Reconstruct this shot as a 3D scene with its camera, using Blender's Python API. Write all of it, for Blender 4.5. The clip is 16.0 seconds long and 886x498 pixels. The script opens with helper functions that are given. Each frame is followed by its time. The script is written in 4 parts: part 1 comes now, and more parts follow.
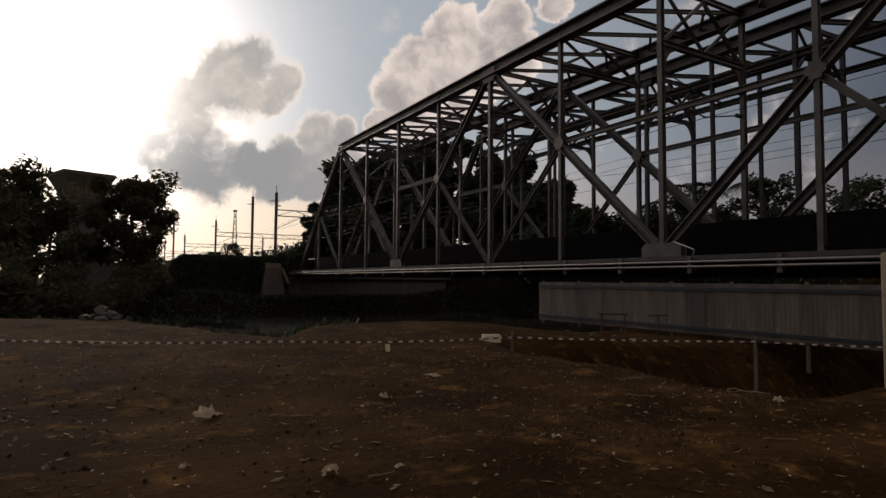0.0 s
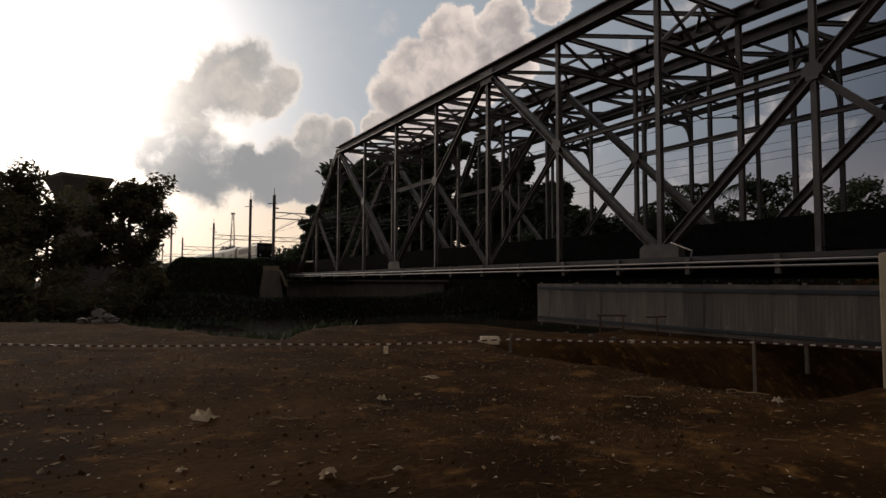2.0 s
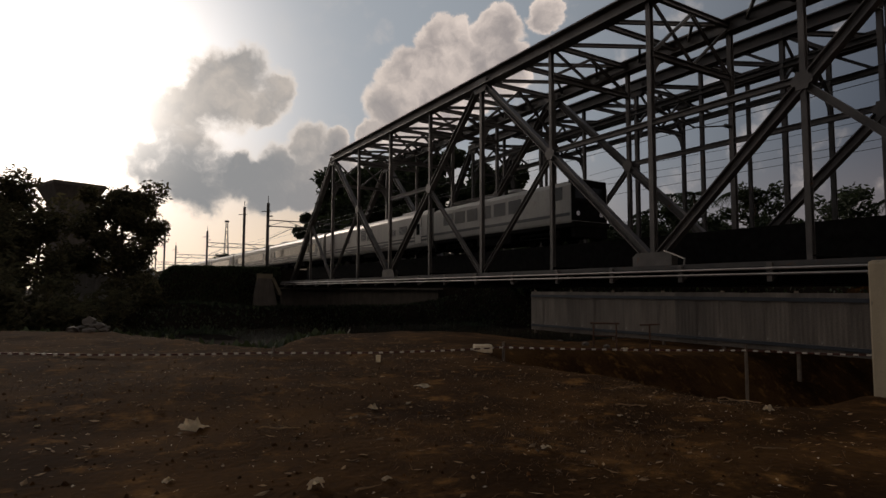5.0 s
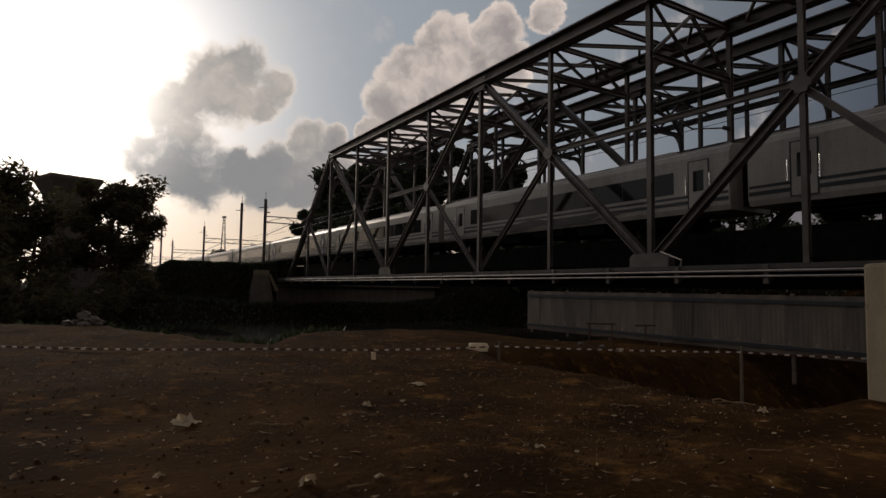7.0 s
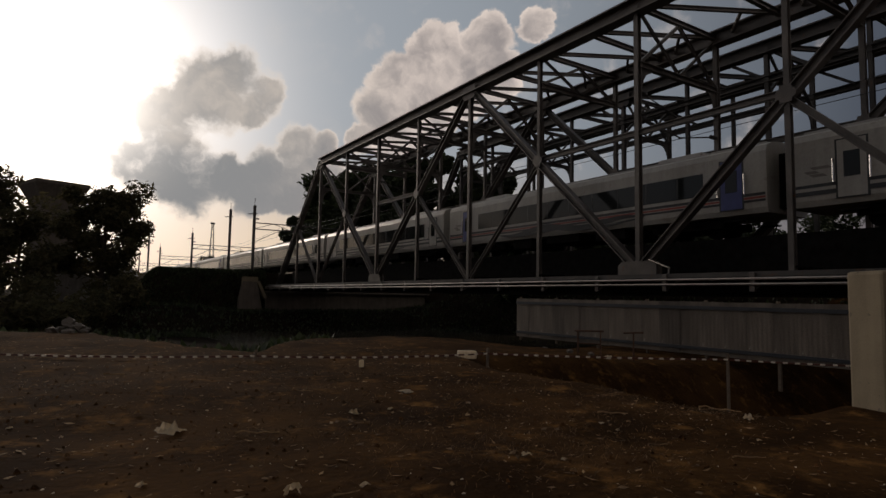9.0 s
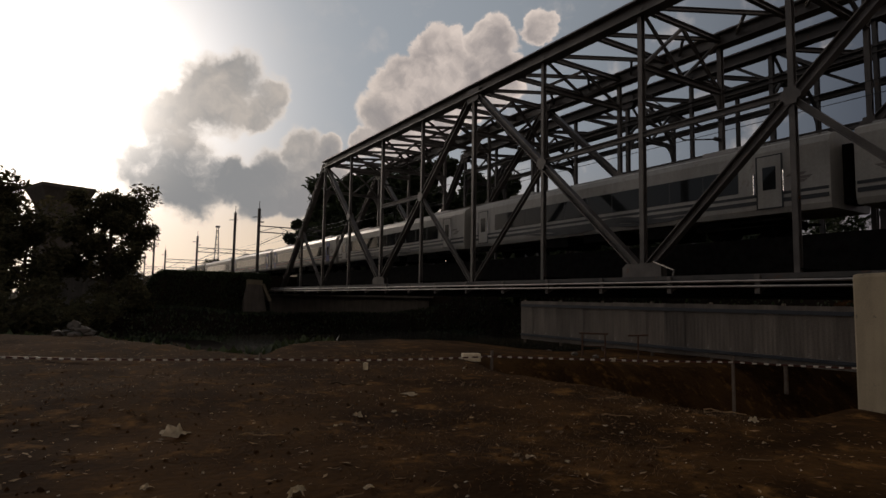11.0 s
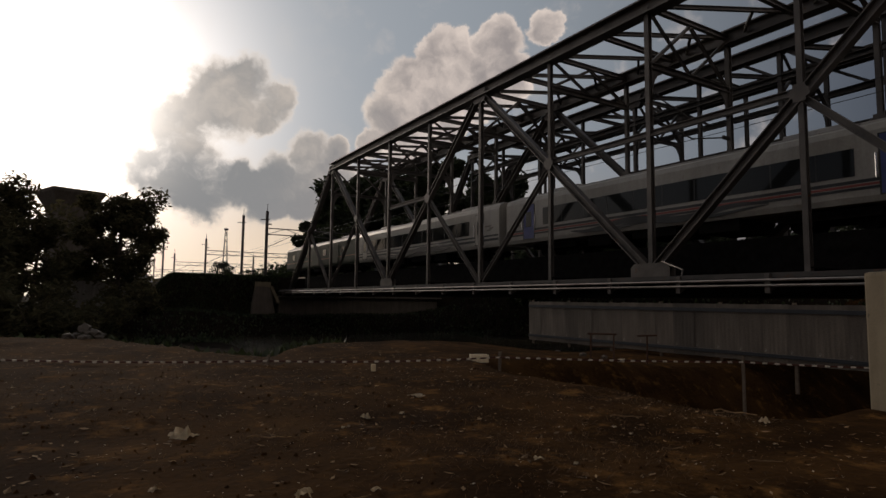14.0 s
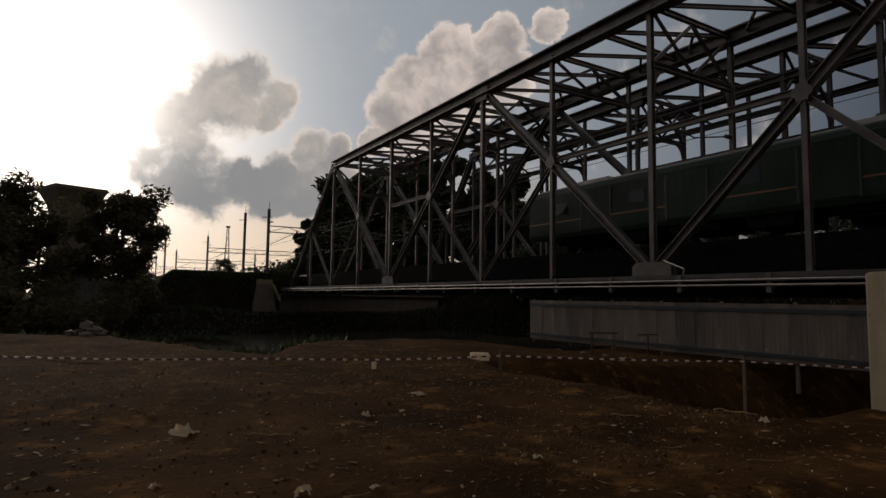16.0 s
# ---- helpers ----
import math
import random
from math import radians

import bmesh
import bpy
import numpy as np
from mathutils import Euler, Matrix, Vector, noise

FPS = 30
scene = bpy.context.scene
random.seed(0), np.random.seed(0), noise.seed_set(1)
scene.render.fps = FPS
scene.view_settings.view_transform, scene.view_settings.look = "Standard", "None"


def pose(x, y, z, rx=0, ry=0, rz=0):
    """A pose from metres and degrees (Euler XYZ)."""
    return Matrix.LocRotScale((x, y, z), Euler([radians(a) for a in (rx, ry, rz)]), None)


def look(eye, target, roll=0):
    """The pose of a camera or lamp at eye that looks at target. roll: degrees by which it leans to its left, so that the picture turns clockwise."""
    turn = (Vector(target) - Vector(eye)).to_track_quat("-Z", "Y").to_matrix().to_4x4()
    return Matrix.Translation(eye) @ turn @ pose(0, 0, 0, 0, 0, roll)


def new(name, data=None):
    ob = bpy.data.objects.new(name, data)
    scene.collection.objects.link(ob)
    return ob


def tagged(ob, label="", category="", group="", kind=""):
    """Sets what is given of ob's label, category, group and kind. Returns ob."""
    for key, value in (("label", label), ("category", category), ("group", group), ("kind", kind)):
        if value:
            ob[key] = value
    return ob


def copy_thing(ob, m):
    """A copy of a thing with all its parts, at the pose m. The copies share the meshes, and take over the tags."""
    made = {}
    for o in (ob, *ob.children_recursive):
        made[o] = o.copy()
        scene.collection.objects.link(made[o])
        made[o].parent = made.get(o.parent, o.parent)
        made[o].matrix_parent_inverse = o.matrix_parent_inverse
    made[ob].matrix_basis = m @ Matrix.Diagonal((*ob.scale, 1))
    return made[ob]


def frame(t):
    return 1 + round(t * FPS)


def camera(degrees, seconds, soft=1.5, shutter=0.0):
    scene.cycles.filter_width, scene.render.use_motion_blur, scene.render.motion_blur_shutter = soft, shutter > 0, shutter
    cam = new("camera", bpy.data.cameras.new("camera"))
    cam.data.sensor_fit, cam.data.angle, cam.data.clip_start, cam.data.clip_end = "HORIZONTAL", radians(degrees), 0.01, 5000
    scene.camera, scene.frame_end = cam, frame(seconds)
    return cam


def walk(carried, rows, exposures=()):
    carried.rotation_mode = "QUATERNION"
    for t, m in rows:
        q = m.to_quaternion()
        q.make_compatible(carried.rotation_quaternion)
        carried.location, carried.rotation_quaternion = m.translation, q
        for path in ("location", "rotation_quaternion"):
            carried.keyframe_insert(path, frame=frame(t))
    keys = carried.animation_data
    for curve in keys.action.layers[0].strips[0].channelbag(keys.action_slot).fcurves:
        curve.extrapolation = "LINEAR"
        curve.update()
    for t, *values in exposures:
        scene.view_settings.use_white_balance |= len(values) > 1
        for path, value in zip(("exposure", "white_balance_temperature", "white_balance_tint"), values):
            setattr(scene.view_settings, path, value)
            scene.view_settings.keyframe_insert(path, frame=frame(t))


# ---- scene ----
cam = camera(73.8, 16.0, soft=1.5)
PATH = [
    (0, (-20.357, -16.35, -0.916), (-19.337, -14.633, -0.81), 0.4),
    (0.5, (-20.369, -16.348, -0.914), (-19.343, -14.634, -0.81), 0.3),
    (1, (-20.364, -16.339, -0.918), (-19.326, -14.633, -0.813), 0.2),
    (1.5, (-20.355, -16.329, -0.92), (-19.319, -14.621, -0.816), 0.2),
    (2, (-20.346, -16.334, -0.92), (-19.321, -14.621, -0.807), 0.2),
    (2.5, (-20.335, -16.341, -0.917), (-19.306, -14.631, -0.788), 0.1),
    (3, (-20.333, -16.35, -0.914), (-19.311, -14.636, -0.776), 0.1),
    (3.5, (-20.337, -16.346, -0.915), (-19.306, -14.639, -0.774), 0.3),
    (4, (-20.33, -16.347, -0.916), (-19.293, -14.642, -0.777), 0.1),
    (6.5, (-20.293, -16.346, -0.92), (-19.243, -14.65, -0.779), 0.5),
    (7, (-20.288, -16.333, -0.925), (-19.24, -14.635, -0.79), 0.9),
    (7.5, (-20.275, -16.335, -0.924), (-19.209, -14.648, -0.791), 0.8),
    (8, (-20.275, -16.34, -0.924), (-19.203, -14.658, -0.782), 0.8),
    (8.5, (-20.278, -16.35, -0.922), (-19.205, -14.668, -0.768), 0.9),
    (9, (-20.271, -16.348, -0.925), (-19.195, -14.669, -0.765), 1.0),
    (11.5, (-20.268, -16.36, -0.924), (-19.207, -14.674, -0.755), 0.9),
    (12, (-20.256, -16.357, -0.923), (-19.192, -14.672, -0.758), 0.8),
    (12.5, (-20.247, -16.361, -0.926), (-19.183, -14.675, -0.767), 0.6),
    (13, (-20.253, -16.362, -0.927), (-19.188, -14.677, -0.766), 0.4),
    (13.5, (-20.26, -16.36, -0.924), (-19.208, -14.667, -0.753), 0.7),
    (14, (-20.251, -16.351, -0.925), (-19.21, -14.652, -0.753), 0.6),
    (14.5, (-20.25, -16.355, -0.922), (-19.214, -14.653, -0.751), 0.5),
    (15, (-20.247, -16.359, -0.923), (-19.217, -14.654, -0.755), 0.9),
    (15.5, (-20.243, -16.361, -0.922), (-19.212, -14.654, -0.761), 0.9),
    (16, (-20.242, -16.363, -0.923), (-19.205, -14.66, -0.757), 0.8),
]
walk(cam, [(t, look(e, g, r)) for t, e, g, r in PATH], exposures=[(0, 0.10, 6500, 18), (2.5, 0.10, 6500, 18), (4.0, -0.02, 6500, 18), (6.5, -0.20, 6500, 18), (16, -0.20, 6500, 18)])

# ---------------------------------------------------------------- light
SUN_AZ, SUN_EL = -2.0, 16.5


def heading(az, el):
    a, e = radians(az), radians(el)
    return Vector((math.sin(a) * math.cos(e), math.cos(a) * math.cos(e), math.sin(e)))


sun = new("sun", bpy.data.lights.new("sun", "SUN"))
sun.data.energy, sun.data.angle, sun.data.color = 0.8, radians(2.5), (1.0, 0.86, 0.68)
sun.matrix_world = look(heading(SUN_AZ, SUN_EL) * 200, (0, 0, 0))


class Nodes:
    """Short hand for node trees."""

    def __init__(self, tree):
        self.tree = tree
        tree.nodes.clear()

    def add(self, kind, ins=(), **props):
        n = self.tree.nodes.new(kind)
        for k, v in props.items():
            if k == "operation":
                n.operation = v
            elif k == "blend_type":
                n.blend_type = v
            elif k == "data_type":
                n.data_type = v
            elif k == "sky_type":
                n.sky_type = v
        for key, v in dict(ins).items():
            if isinstance(v, bpy.types.NodeSocket):
                self.tree.links.new(v, n.inputs[key])
            else:
                n.inputs[key].default_value = v
        return n

    def math(self, op, a, b=0.0, c=0.0):
        return self.add("ShaderNodeMath", {0: a, 1: b, 2: c}, operation=op).outputs[0]

    def noise(self, vec, scale, detail=4.0, rough=0.55):
        return self.add("ShaderNodeTexNoise", {"Vector": vec, "Scale": scale, "Detail": detail, "Roughness": rough}).outputs["Fac"]

    def mix(self, fac, a, b):
        n = self.add("ShaderNodeMix", {0: fac, 6: a, 7: b}, data_type="RGBA")
        return n.outputs[2]

    def ramp(self, fac, lo, hi):
        n = self.add("ShaderNodeMapRange", {0: fac, 1: lo, 2: hi, 3: 0.0, 4: 1.0})
        n.interpolation_type = "SMOOTHSTEP"
        return n.outputs[0]


def make_world():
    world = bpy.data.worlds.new("sky")
    world.use_nodes = True
    scene.world = world
    n = Nodes(world.node_tree)
    way = n.add("ShaderNodeTexCoord").outputs["Generated"]
    sky = n.add("ShaderNodeTexSky", sky_type="NISHITA")
    sky.sun_disc = False
    sky.sun_elevation, sky.sun_rotation = radians(SUN_EL), radians(SUN_AZ)
    sky.air_density, sky.dust_density, sky.ozone_density = 1.0, 2.0, 1.5
    base = n.add("ShaderNodeVectorMath", {0: sky.outputs[0], 3: 0.055}, operation="SCALE").outputs[0]

    curl = n.add("ShaderNodeTexNoise", {"Vector": way, "Scale": 12.0, "Detail": 6.0, "Roughness": 0.6}).outputs["Color"]
    curl = n.add("ShaderNodeVectorMath", {0: curl, 1: (0.5, 0.5, 0.5)}, operation="SUBTRACT").outputs[0]
    curl = n.add("ShaderNodeVectorMath", {0: curl, 3: 0.07}, operation="SCALE").outputs[0]
    bent = n.add("ShaderNodeVectorMath", {0: way, 1: curl}, operation="ADD").outputs[0]
    bent = n.add("ShaderNodeVectorMath", {0: bent}, operation="NORMALIZE").outputs[0]

    def near(az, el, way=way):
        return n.add("ShaderNodeVectorMath", {0: way, 1: heading(az, el)}, operation="DOT_PRODUCT").outputs["Value"]

    toward = near(SUN_AZ, SUN_EL)
    # high thin haze, bright round the sun and slate away from it
    haze = n.mix(n.ramp(toward, 0.22, 0.97), (0.036, 0.043, 0.058, 1), (0.37, 0.43, 0.45, 1))
    base = n.mix(0.85, base, haze)
    z = n.add("ShaderNodeSeparateXYZ", {0: way}).outputs[2]
    dim = n.math("MULTIPLY", n.ramp(z, 0.26, 0.02), 0.6)
    base = n.mix(dim, base, (0.27, 0.225, 0.205, 1))
    low = n.math("MULTIPLY", n.ramp(z, 0.26, 0.03), n.ramp(toward, 0.60, 0.93))
    base = n.mix(low, base, (0.87, 0.71, 0.49, 1))
    wide = n.math("MULTIPLY", n.math("POWER", n.math("MAXIMUM", toward, 0.0), 42.0), 1.5)
    wide = n.add("ShaderNodeVectorMath", {0: (1.0, 0.95, 0.84), 3: wide}, operation="SCALE").outputs[0]
    base = n.add("ShaderNodeVectorMath", {0: base, 1: wide}, operation="ADD").outputs[0]
    # heaps of cumulus: (azimuth, elevation, radius in degrees, weight)
    heaps = [(7.2, 14.9, 3.4, 0.95), (9.9, 17.7, 3.4, 1.0), (12.4, 19.7, 2.6, 1.0), (15.2, 18.2, 2.4, 1.0), (14.2, 16.6, 1.6, 0.9), (7.7, 10.2, 3.2, 0.95),
             (11.9, 10.4, 2.8, 1.0), (15.9, 10.7, 2.5, 1.0), (18.6, 13.8, 2.0, 1.0), (20.9, 13.4, 1.7, 1.0), (19.4, 11.4, 2.6, 1.0), (4.5, 11.0, 2.6, 0.8), (22.0, 10.8, 2.0, 0.8), (9.5, 8.8, 2.2, 0.8), (14.0, 8.9, 2.2, 0.85), (18.0, 9.2, 2.2, 0.85),
             (28.0, 19.8, 3.0, 1.0), (31.4, 22.2, 3.0, 1.0), (37.0, 24.2, 2.5, 1.0), (34.6, 20.6, 3.0, 1.0), (26.4, 17.4, 2.5, 0.95), (30.5, 17.6, 3.2, 1.0), (37.4, 21.0, 2.4, 0.95),
             (41.6, 25.2, 1.5, 0.95), (24.6, 15.2, 1.3, 0.9), (28.0, 14.5, 2.4, 0.9), (-40, 25, 14, 0.8), (120, 35, 18, 0.8), (180, 30, 18, 0.9), (240, 40, 18, 0.8)]
    field = None
    for az, el, r, wt in heaps:
        v = n.math("MULTIPLY", n.ramp(near(az, el, bent), math.cos(radians(r * 1.35)), 1.0), wt)
        field = v if field is None else n.math("SMOOTH_MAX", field, v, 0.15)

    def billow(at):
        total = n.math("MULTIPLY", n.math("SUBTRACT", n.noise(at, 17.0, 8.0, 0.58), 0.5), 1.5)
        for scale, amount in ((15.0, 0.30), (38.0, 0.16)):
            v = n.add("ShaderNodeTexVoronoi", {"Vector": at, "Scale": scale})
            total = n.math("ADD", total, n.math("MULTIPLY", n.math("SUBTRACT", 0.5, v.outputs["Distance"]), amount))
        return total

    lump = billow(bent)
    step = heading(SUN_AZ, SUN_EL + 12) * 0.022
    lump_sun = billow(n.add("ShaderNodeVectorMath", {0: bent, 1: step}, operation="ADD").outputs[0])
    dens = n.math("ADD", field, n.math("MULTIPLY", lump, n.math("MINIMUM", n.math("MULTIPLY", field, 3.0), 1.0)))
    side = n.ramp(toward, 0.86, 0.97)
    cover = n.ramp(dens, n.math("MULTIPLY_ADD", side, -0.06, 0.12), n.math("MULTIPLY_ADD", side, 0.50, 0.36))
    relief = n.math("SUBTRACT", lump, lump_sun)
    thin = n.ramp(dens, 0.85, 0.22)
    shade = n.math("ADD", n.math("MULTIPLY", thin, n.math("MULTIPLY_ADD", side, 0.2, 0.5)), n.math("MULTIPLY", relief, n.math("MULTIPLY_ADD", side, -0.55, 1.0)))
    under = n.math("MULTIPLY", n.ramp(z, 0.255, 0.185), n.math("MULTIPLY", side, -0.38))
    shade = n.ramp(n.math("ADD", shade, under), -0.38, 0.70)
    lit = n.mix(side, (0.78, 0.70, 0.60, 1), (0.88, 0.79, 0.64, 1))
    dark = n.mix(side, (0.335, 0.315, 0.295, 1), (0.29, 0.305, 0.295, 1))
    cloud = n.mix(shade, dark, lit)
    base = n.mix(cover, base, cloud)
    glow = n.math("MULTIPLY", n.math("POWER", n.math("MAXIMUM", toward, 0.0), 210.0), 3.2)
    glare = n.mix(1.0, (0, 0, 0, 1), (1.0, 0.93, 0.78, 1))
    glare = n.add("ShaderNodeVectorMath", {0: glare, 3: glow}, operation="SCALE").outputs[0]
    total = n.add("ShaderNodeVectorMath", {0: base, 1: glare}, operation="ADD").outputs[0]
    bg = n.add("ShaderNodeBackground", {"Color": total, "Strength": 1.0})
    out = n.add("ShaderNodeOutputWorld")
    world.node_tree.links.new(bg.outputs[0], out.inputs[0])


make_world()


# ---------------------------------------------------------------- materials
def mat(name, a, b, scale=3.0, rough=0.7, metal=0.0, bump=0.2, fine=40.0, spots=None, streak=False, vary=0.0, trans=0.0, dist=0.02, spec=0.5, soft=0.08):
    """Two colours mixed at two scales, optional spots of a third, streaks that run down, and a change from piece to piece."""
    m = bpy.data.materials.new(name)
    m.use_nodes = True
    n = Nodes(m.node_tree)
    co = n.add("ShaderNodeTexCoord").outputs["Object"]
    big = n.noise(co, scale, 5.0)
    if streak:
        mp = n.add("ShaderNodeMapping", {"Vector": co, "Scale": (4.0, 4.0, 0.3)}).outputs[0]
        big = n.math("ADD", n.math("MULTIPLY", big, 0.5), n.math("MULTIPLY", n.noise(mp, 1.0, 4.0), 0.5))
    small = n.noise(co, fine, 3.0)
    f = n.ramp(n.math("ADD", n.math("MULTIPLY", big, 0.7), n.math("MULTIPLY", small, 0.3)), 0.36, 0.66)
    col = n.mix(f, (*a, 1), (*b, 1))
    if spots:
        c, lo = spots
        col = n.mix(n.ramp(n.noise(co, scale * 2.7, 6.0, 0.7), lo, lo + soft), col, (*c, 1))
    if vary:
        rnd = n.add("ShaderNodeObjectInfo").outputs["Random"]
        isl = n.add("ShaderNodeNewGeometry").outputs["Random Per Island"]
        k = n.math("MULTIPLY_ADD", n.math("FRACT", n.math("ADD", rnd, isl)), 2 * vary, 1 - vary)
        col = n.add("ShaderNodeVectorMath", {0: col, 3: k}, operation="SCALE").outputs[0]
    p = n.add("ShaderNodeBsdfPrincipled", {"Base Color": col, "Metallic": metal, "Specular IOR Level": spec})
    r = n.math("MULTIPLY_ADD", small, 0.25, rough - 0.12)
    m.node_tree.links.new(r, p.inputs["Roughness"])
    if bump:
        bp = n.add("ShaderNodeBump", {"Strength": bump, "Distance": dist, "Height": n.math("ADD", big, small)})
        m.node_tree.links.new(bp.outputs[0], p.inputs["Normal"])
    out = n.add("ShaderNodeOutputMaterial")
    last = p.outputs[0]
    if trans:
        tr = n.add("ShaderNodeBsdfTranslucent", {"Color": col})
        last = n.add("ShaderNodeMixShader", {0: trans, 1: last, 2: tr.outputs[0]}).outputs[0]
    m.node_tree.links.new(last, out.inputs[0])
    return m


STEEL = mat("painted_steel", (0.070, 0.062, 0.055), (0.130, 0.115, 0.10), 0.9, 0.45, 0.3, 0.15, 30, ((0.13, 0.06, 0.03), 0.62))
STEEL_OLD = mat("dark_steel", (0.04, 0.038, 0.036), (0.075, 0.068, 0.062), 0.9, 0.6, 0.25, 0.15, 30, ((0.10, 0.05, 0.03), 0.60))
PIPE = mat("galvanised_pipe", (0.25, 0.225, 0.20), (0.35, 0.315, 0.28), 1.5, 0.32, 0.6, 0.08, 40, ((0.22, 0.12, 0.06), 0.66))
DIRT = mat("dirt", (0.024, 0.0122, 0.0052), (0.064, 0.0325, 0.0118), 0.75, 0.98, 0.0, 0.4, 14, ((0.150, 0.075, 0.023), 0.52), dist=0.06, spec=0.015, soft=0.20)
# Grey-brown bank soil, darkened: shade of gully and banks is put into the colour
BANK = mat("shaded_bank_soil", (0.008, 0.006, 0.0045), (0.018, 0.0135, 0.0095), 0.8, 0.98, 0.0, 0.5, 18, ((0.026, 0.024, 0.012), 0.58), dist=0.05, spec=0.01, soft=0.15)
CONCRETE = mat("weathered_concrete", (0.20, 0.185, 0.165), (0.34, 0.31, 0.27), 1.2, 0.9, 0.0, 0.4, 30, ((0.10, 0.09, 0.075), 0.62), streak=True)
PALE_CONCRETE = mat("yellowish_concrete", (0.13, 0.105, 0.066), (0.19, 0.155, 0.10), 2.5, 0.9, 0.0, 0.15, 45, ((0.09, 0.075, 0.05), 0.60), streak=True)
ZINC = mat("corrugated_zinc", (0.078, 0.063, 0.048), (0.150, 0.124, 0.098), 0.8, 0.6, 0.2, 0.1, 22, ((0.30, 0.27, 0.23), 0.64), streak=True, vary=0.34)
BLUE_TRIM = mat("blue_grey_strip", (0.02, 0.024, 0.03), (0.032, 0.036, 0.042), 2.0, 0.6, 0.2, 0.1)
BARK = mat("bark", (0.045, 0.033, 0.024), (0.09, 0.068, 0.048), 4, 0.95, 0, 0.6, 30)
LEAF = mat("dark_leaves", (0.020, 0.030, 0.012), (0.042, 0.056, 0.020), 1.0, 0.7, 0, 0, 12, vary=0.35, trans=0.30)
# Leaves lightened and warmed: the glare haze round the sun is put into the colour
LEAF_HAZED = mat("hazed_leaves", (0.060, 0.058, 0.030), (0.11, 0.092, 0.045), 1.0, 0.75, 0, 0, 12, vary=0.35, trans=0.5, spec=0.2)
WOOD = mat("grey_wood", (0.09, 0.065, 0.045), (0.17, 0.13, 0.09), 3, 0.85, 0, 0.4, 35)
SLEEPER = mat("sleeper_wood", (0.014, 0.011, 0.009), (0.026, 0.021, 0.017), 3, 0.9, 0, 0.4, 35, vary=0.2)
RAIL = mat("rail_steel", (0.16, 0.13, 0.11), (0.25, 0.22, 0.2), 3, 0.35, 0.8, 0.05)
WATER = mat("murky_water", (0.035, 0.030, 0.020), (0.05, 0.042, 0.028), 0.3, 0.15, 0, 0.15, 3, dist=0.03)
PAPER = mat("crumpled_paper", (0.66, 0.57, 0.42), (0.84, 0.76, 0.60), 9, 0.85, 0, 0.4, 50, trans=0.55)
STRAW = mat("dry_litter", (0.17, 0.105, 0.05), (0.31, 0.21, 0.105), 8, 0.9, 0, 0.2, 60, vary=0.6, trans=0.35)
TAPE_W = mat("white_tape", (0.60, 0.55, 0.46), (0.72, 0.66, 0.56), 6, 0.5, 0, 0.05)
TAPE_R = mat("dark_red_tape", (0.06, 0.018, 0.012), (0.09, 0.025, 0.016), 6, 0.5, 0, 0.05)
WHITE = mat("train_white", (0.29, 0.278, 0.245), (0.385, 0.368, 0.325), 0.5, 0.4, 0.0, 0.04, 12, ((0.25, 0.225, 0.19), 0.60), streak=True)
GREEN = mat("train_dark_green", (0.010, 0.022, 0.013), (0.022, 0.038, 0.022), 0.6, 0.5, 0.0, 0.05, 12, ((0.05, 0.04, 0.03), 0.62), streak=True, spec=0.2)
STRIPE = mat("dark_stripe", (0.010, 0.013, 0.014), (0.018, 0.021, 0.022), 2, 0.45, 0, 0)
GREY_MARK = mat("grey_mark", (0.14, 0.125, 0.11), (0.19, 0.17, 0.15), 2, 0.5, 0, 0)
ORANGE = mat("orange_stripe", (0.17, 0.075, 0.03), (0.22, 0.10, 0.04), 2, 0.45, 0, 0)
RED = mat("red_stripe", (0.22, 0.045, 0.035), (0.28, 0.06, 0.045), 2, 0.45, 0, 0)
BLUE = mat("blue_door", (0.03, 0.045, 0.16), (0.045, 0.06, 0.21), 2, 0.45, 0, 0)
ROOF = mat("train_roof", (0.30, 0.30, 0.29), (0.40, 0.39, 0.37), 0.8, 0.55, 0.1, 0.06, 14, ((0.16, 0.14, 0.12), 0.6))
# Near-black underside steel; deep shade beneath train and deck is put into the colour
UNDER_SHADE = mat("underframe", (0.006, 0.0055, 0.005), (0.013, 0.012, 0.011), 3, 0.95, 0.0, 0.2, spec=0.05)
WIRE = mat("wire", (0.03, 0.03, 0.03), (0.05, 0.05, 0.05), 3, 0.5, 0.6, 0)
RUST = mat("rusty_tube", (0.06, 0.03, 0.018), (0.11, 0.055, 0.03), 6, 0.8, 0.3, 0.2)
CLOD = mat("soil_lumps", (0.030, 0.014, 0.0055), (0.10, 0.048, 0.018), 3, 0.97, 0, 0.3, 40, vary=0.5, spec=0.03)
GRASS = mat("dry_grass", (0.075, 0.042, 0.016), (0.16, 0.092, 0.036), 3, 0.9, 0, 0, 40, vary=0.5, trans=0.3)
# Concrete darkened: backlit tower and under-bridge shade are put into the colour
DARK_CONCRETE = mat("dark_concrete", (0.07, 0.058, 0.045), (0.12, 0.10, 0.08), 1.2, 0.9, 0, 0.3, 30, streak=True)
CHROME = mat("polished_rail", (0.75, 0.73, 0.70), (0.85, 0.83, 0.8), 3, 0.2, 1.0, 0)


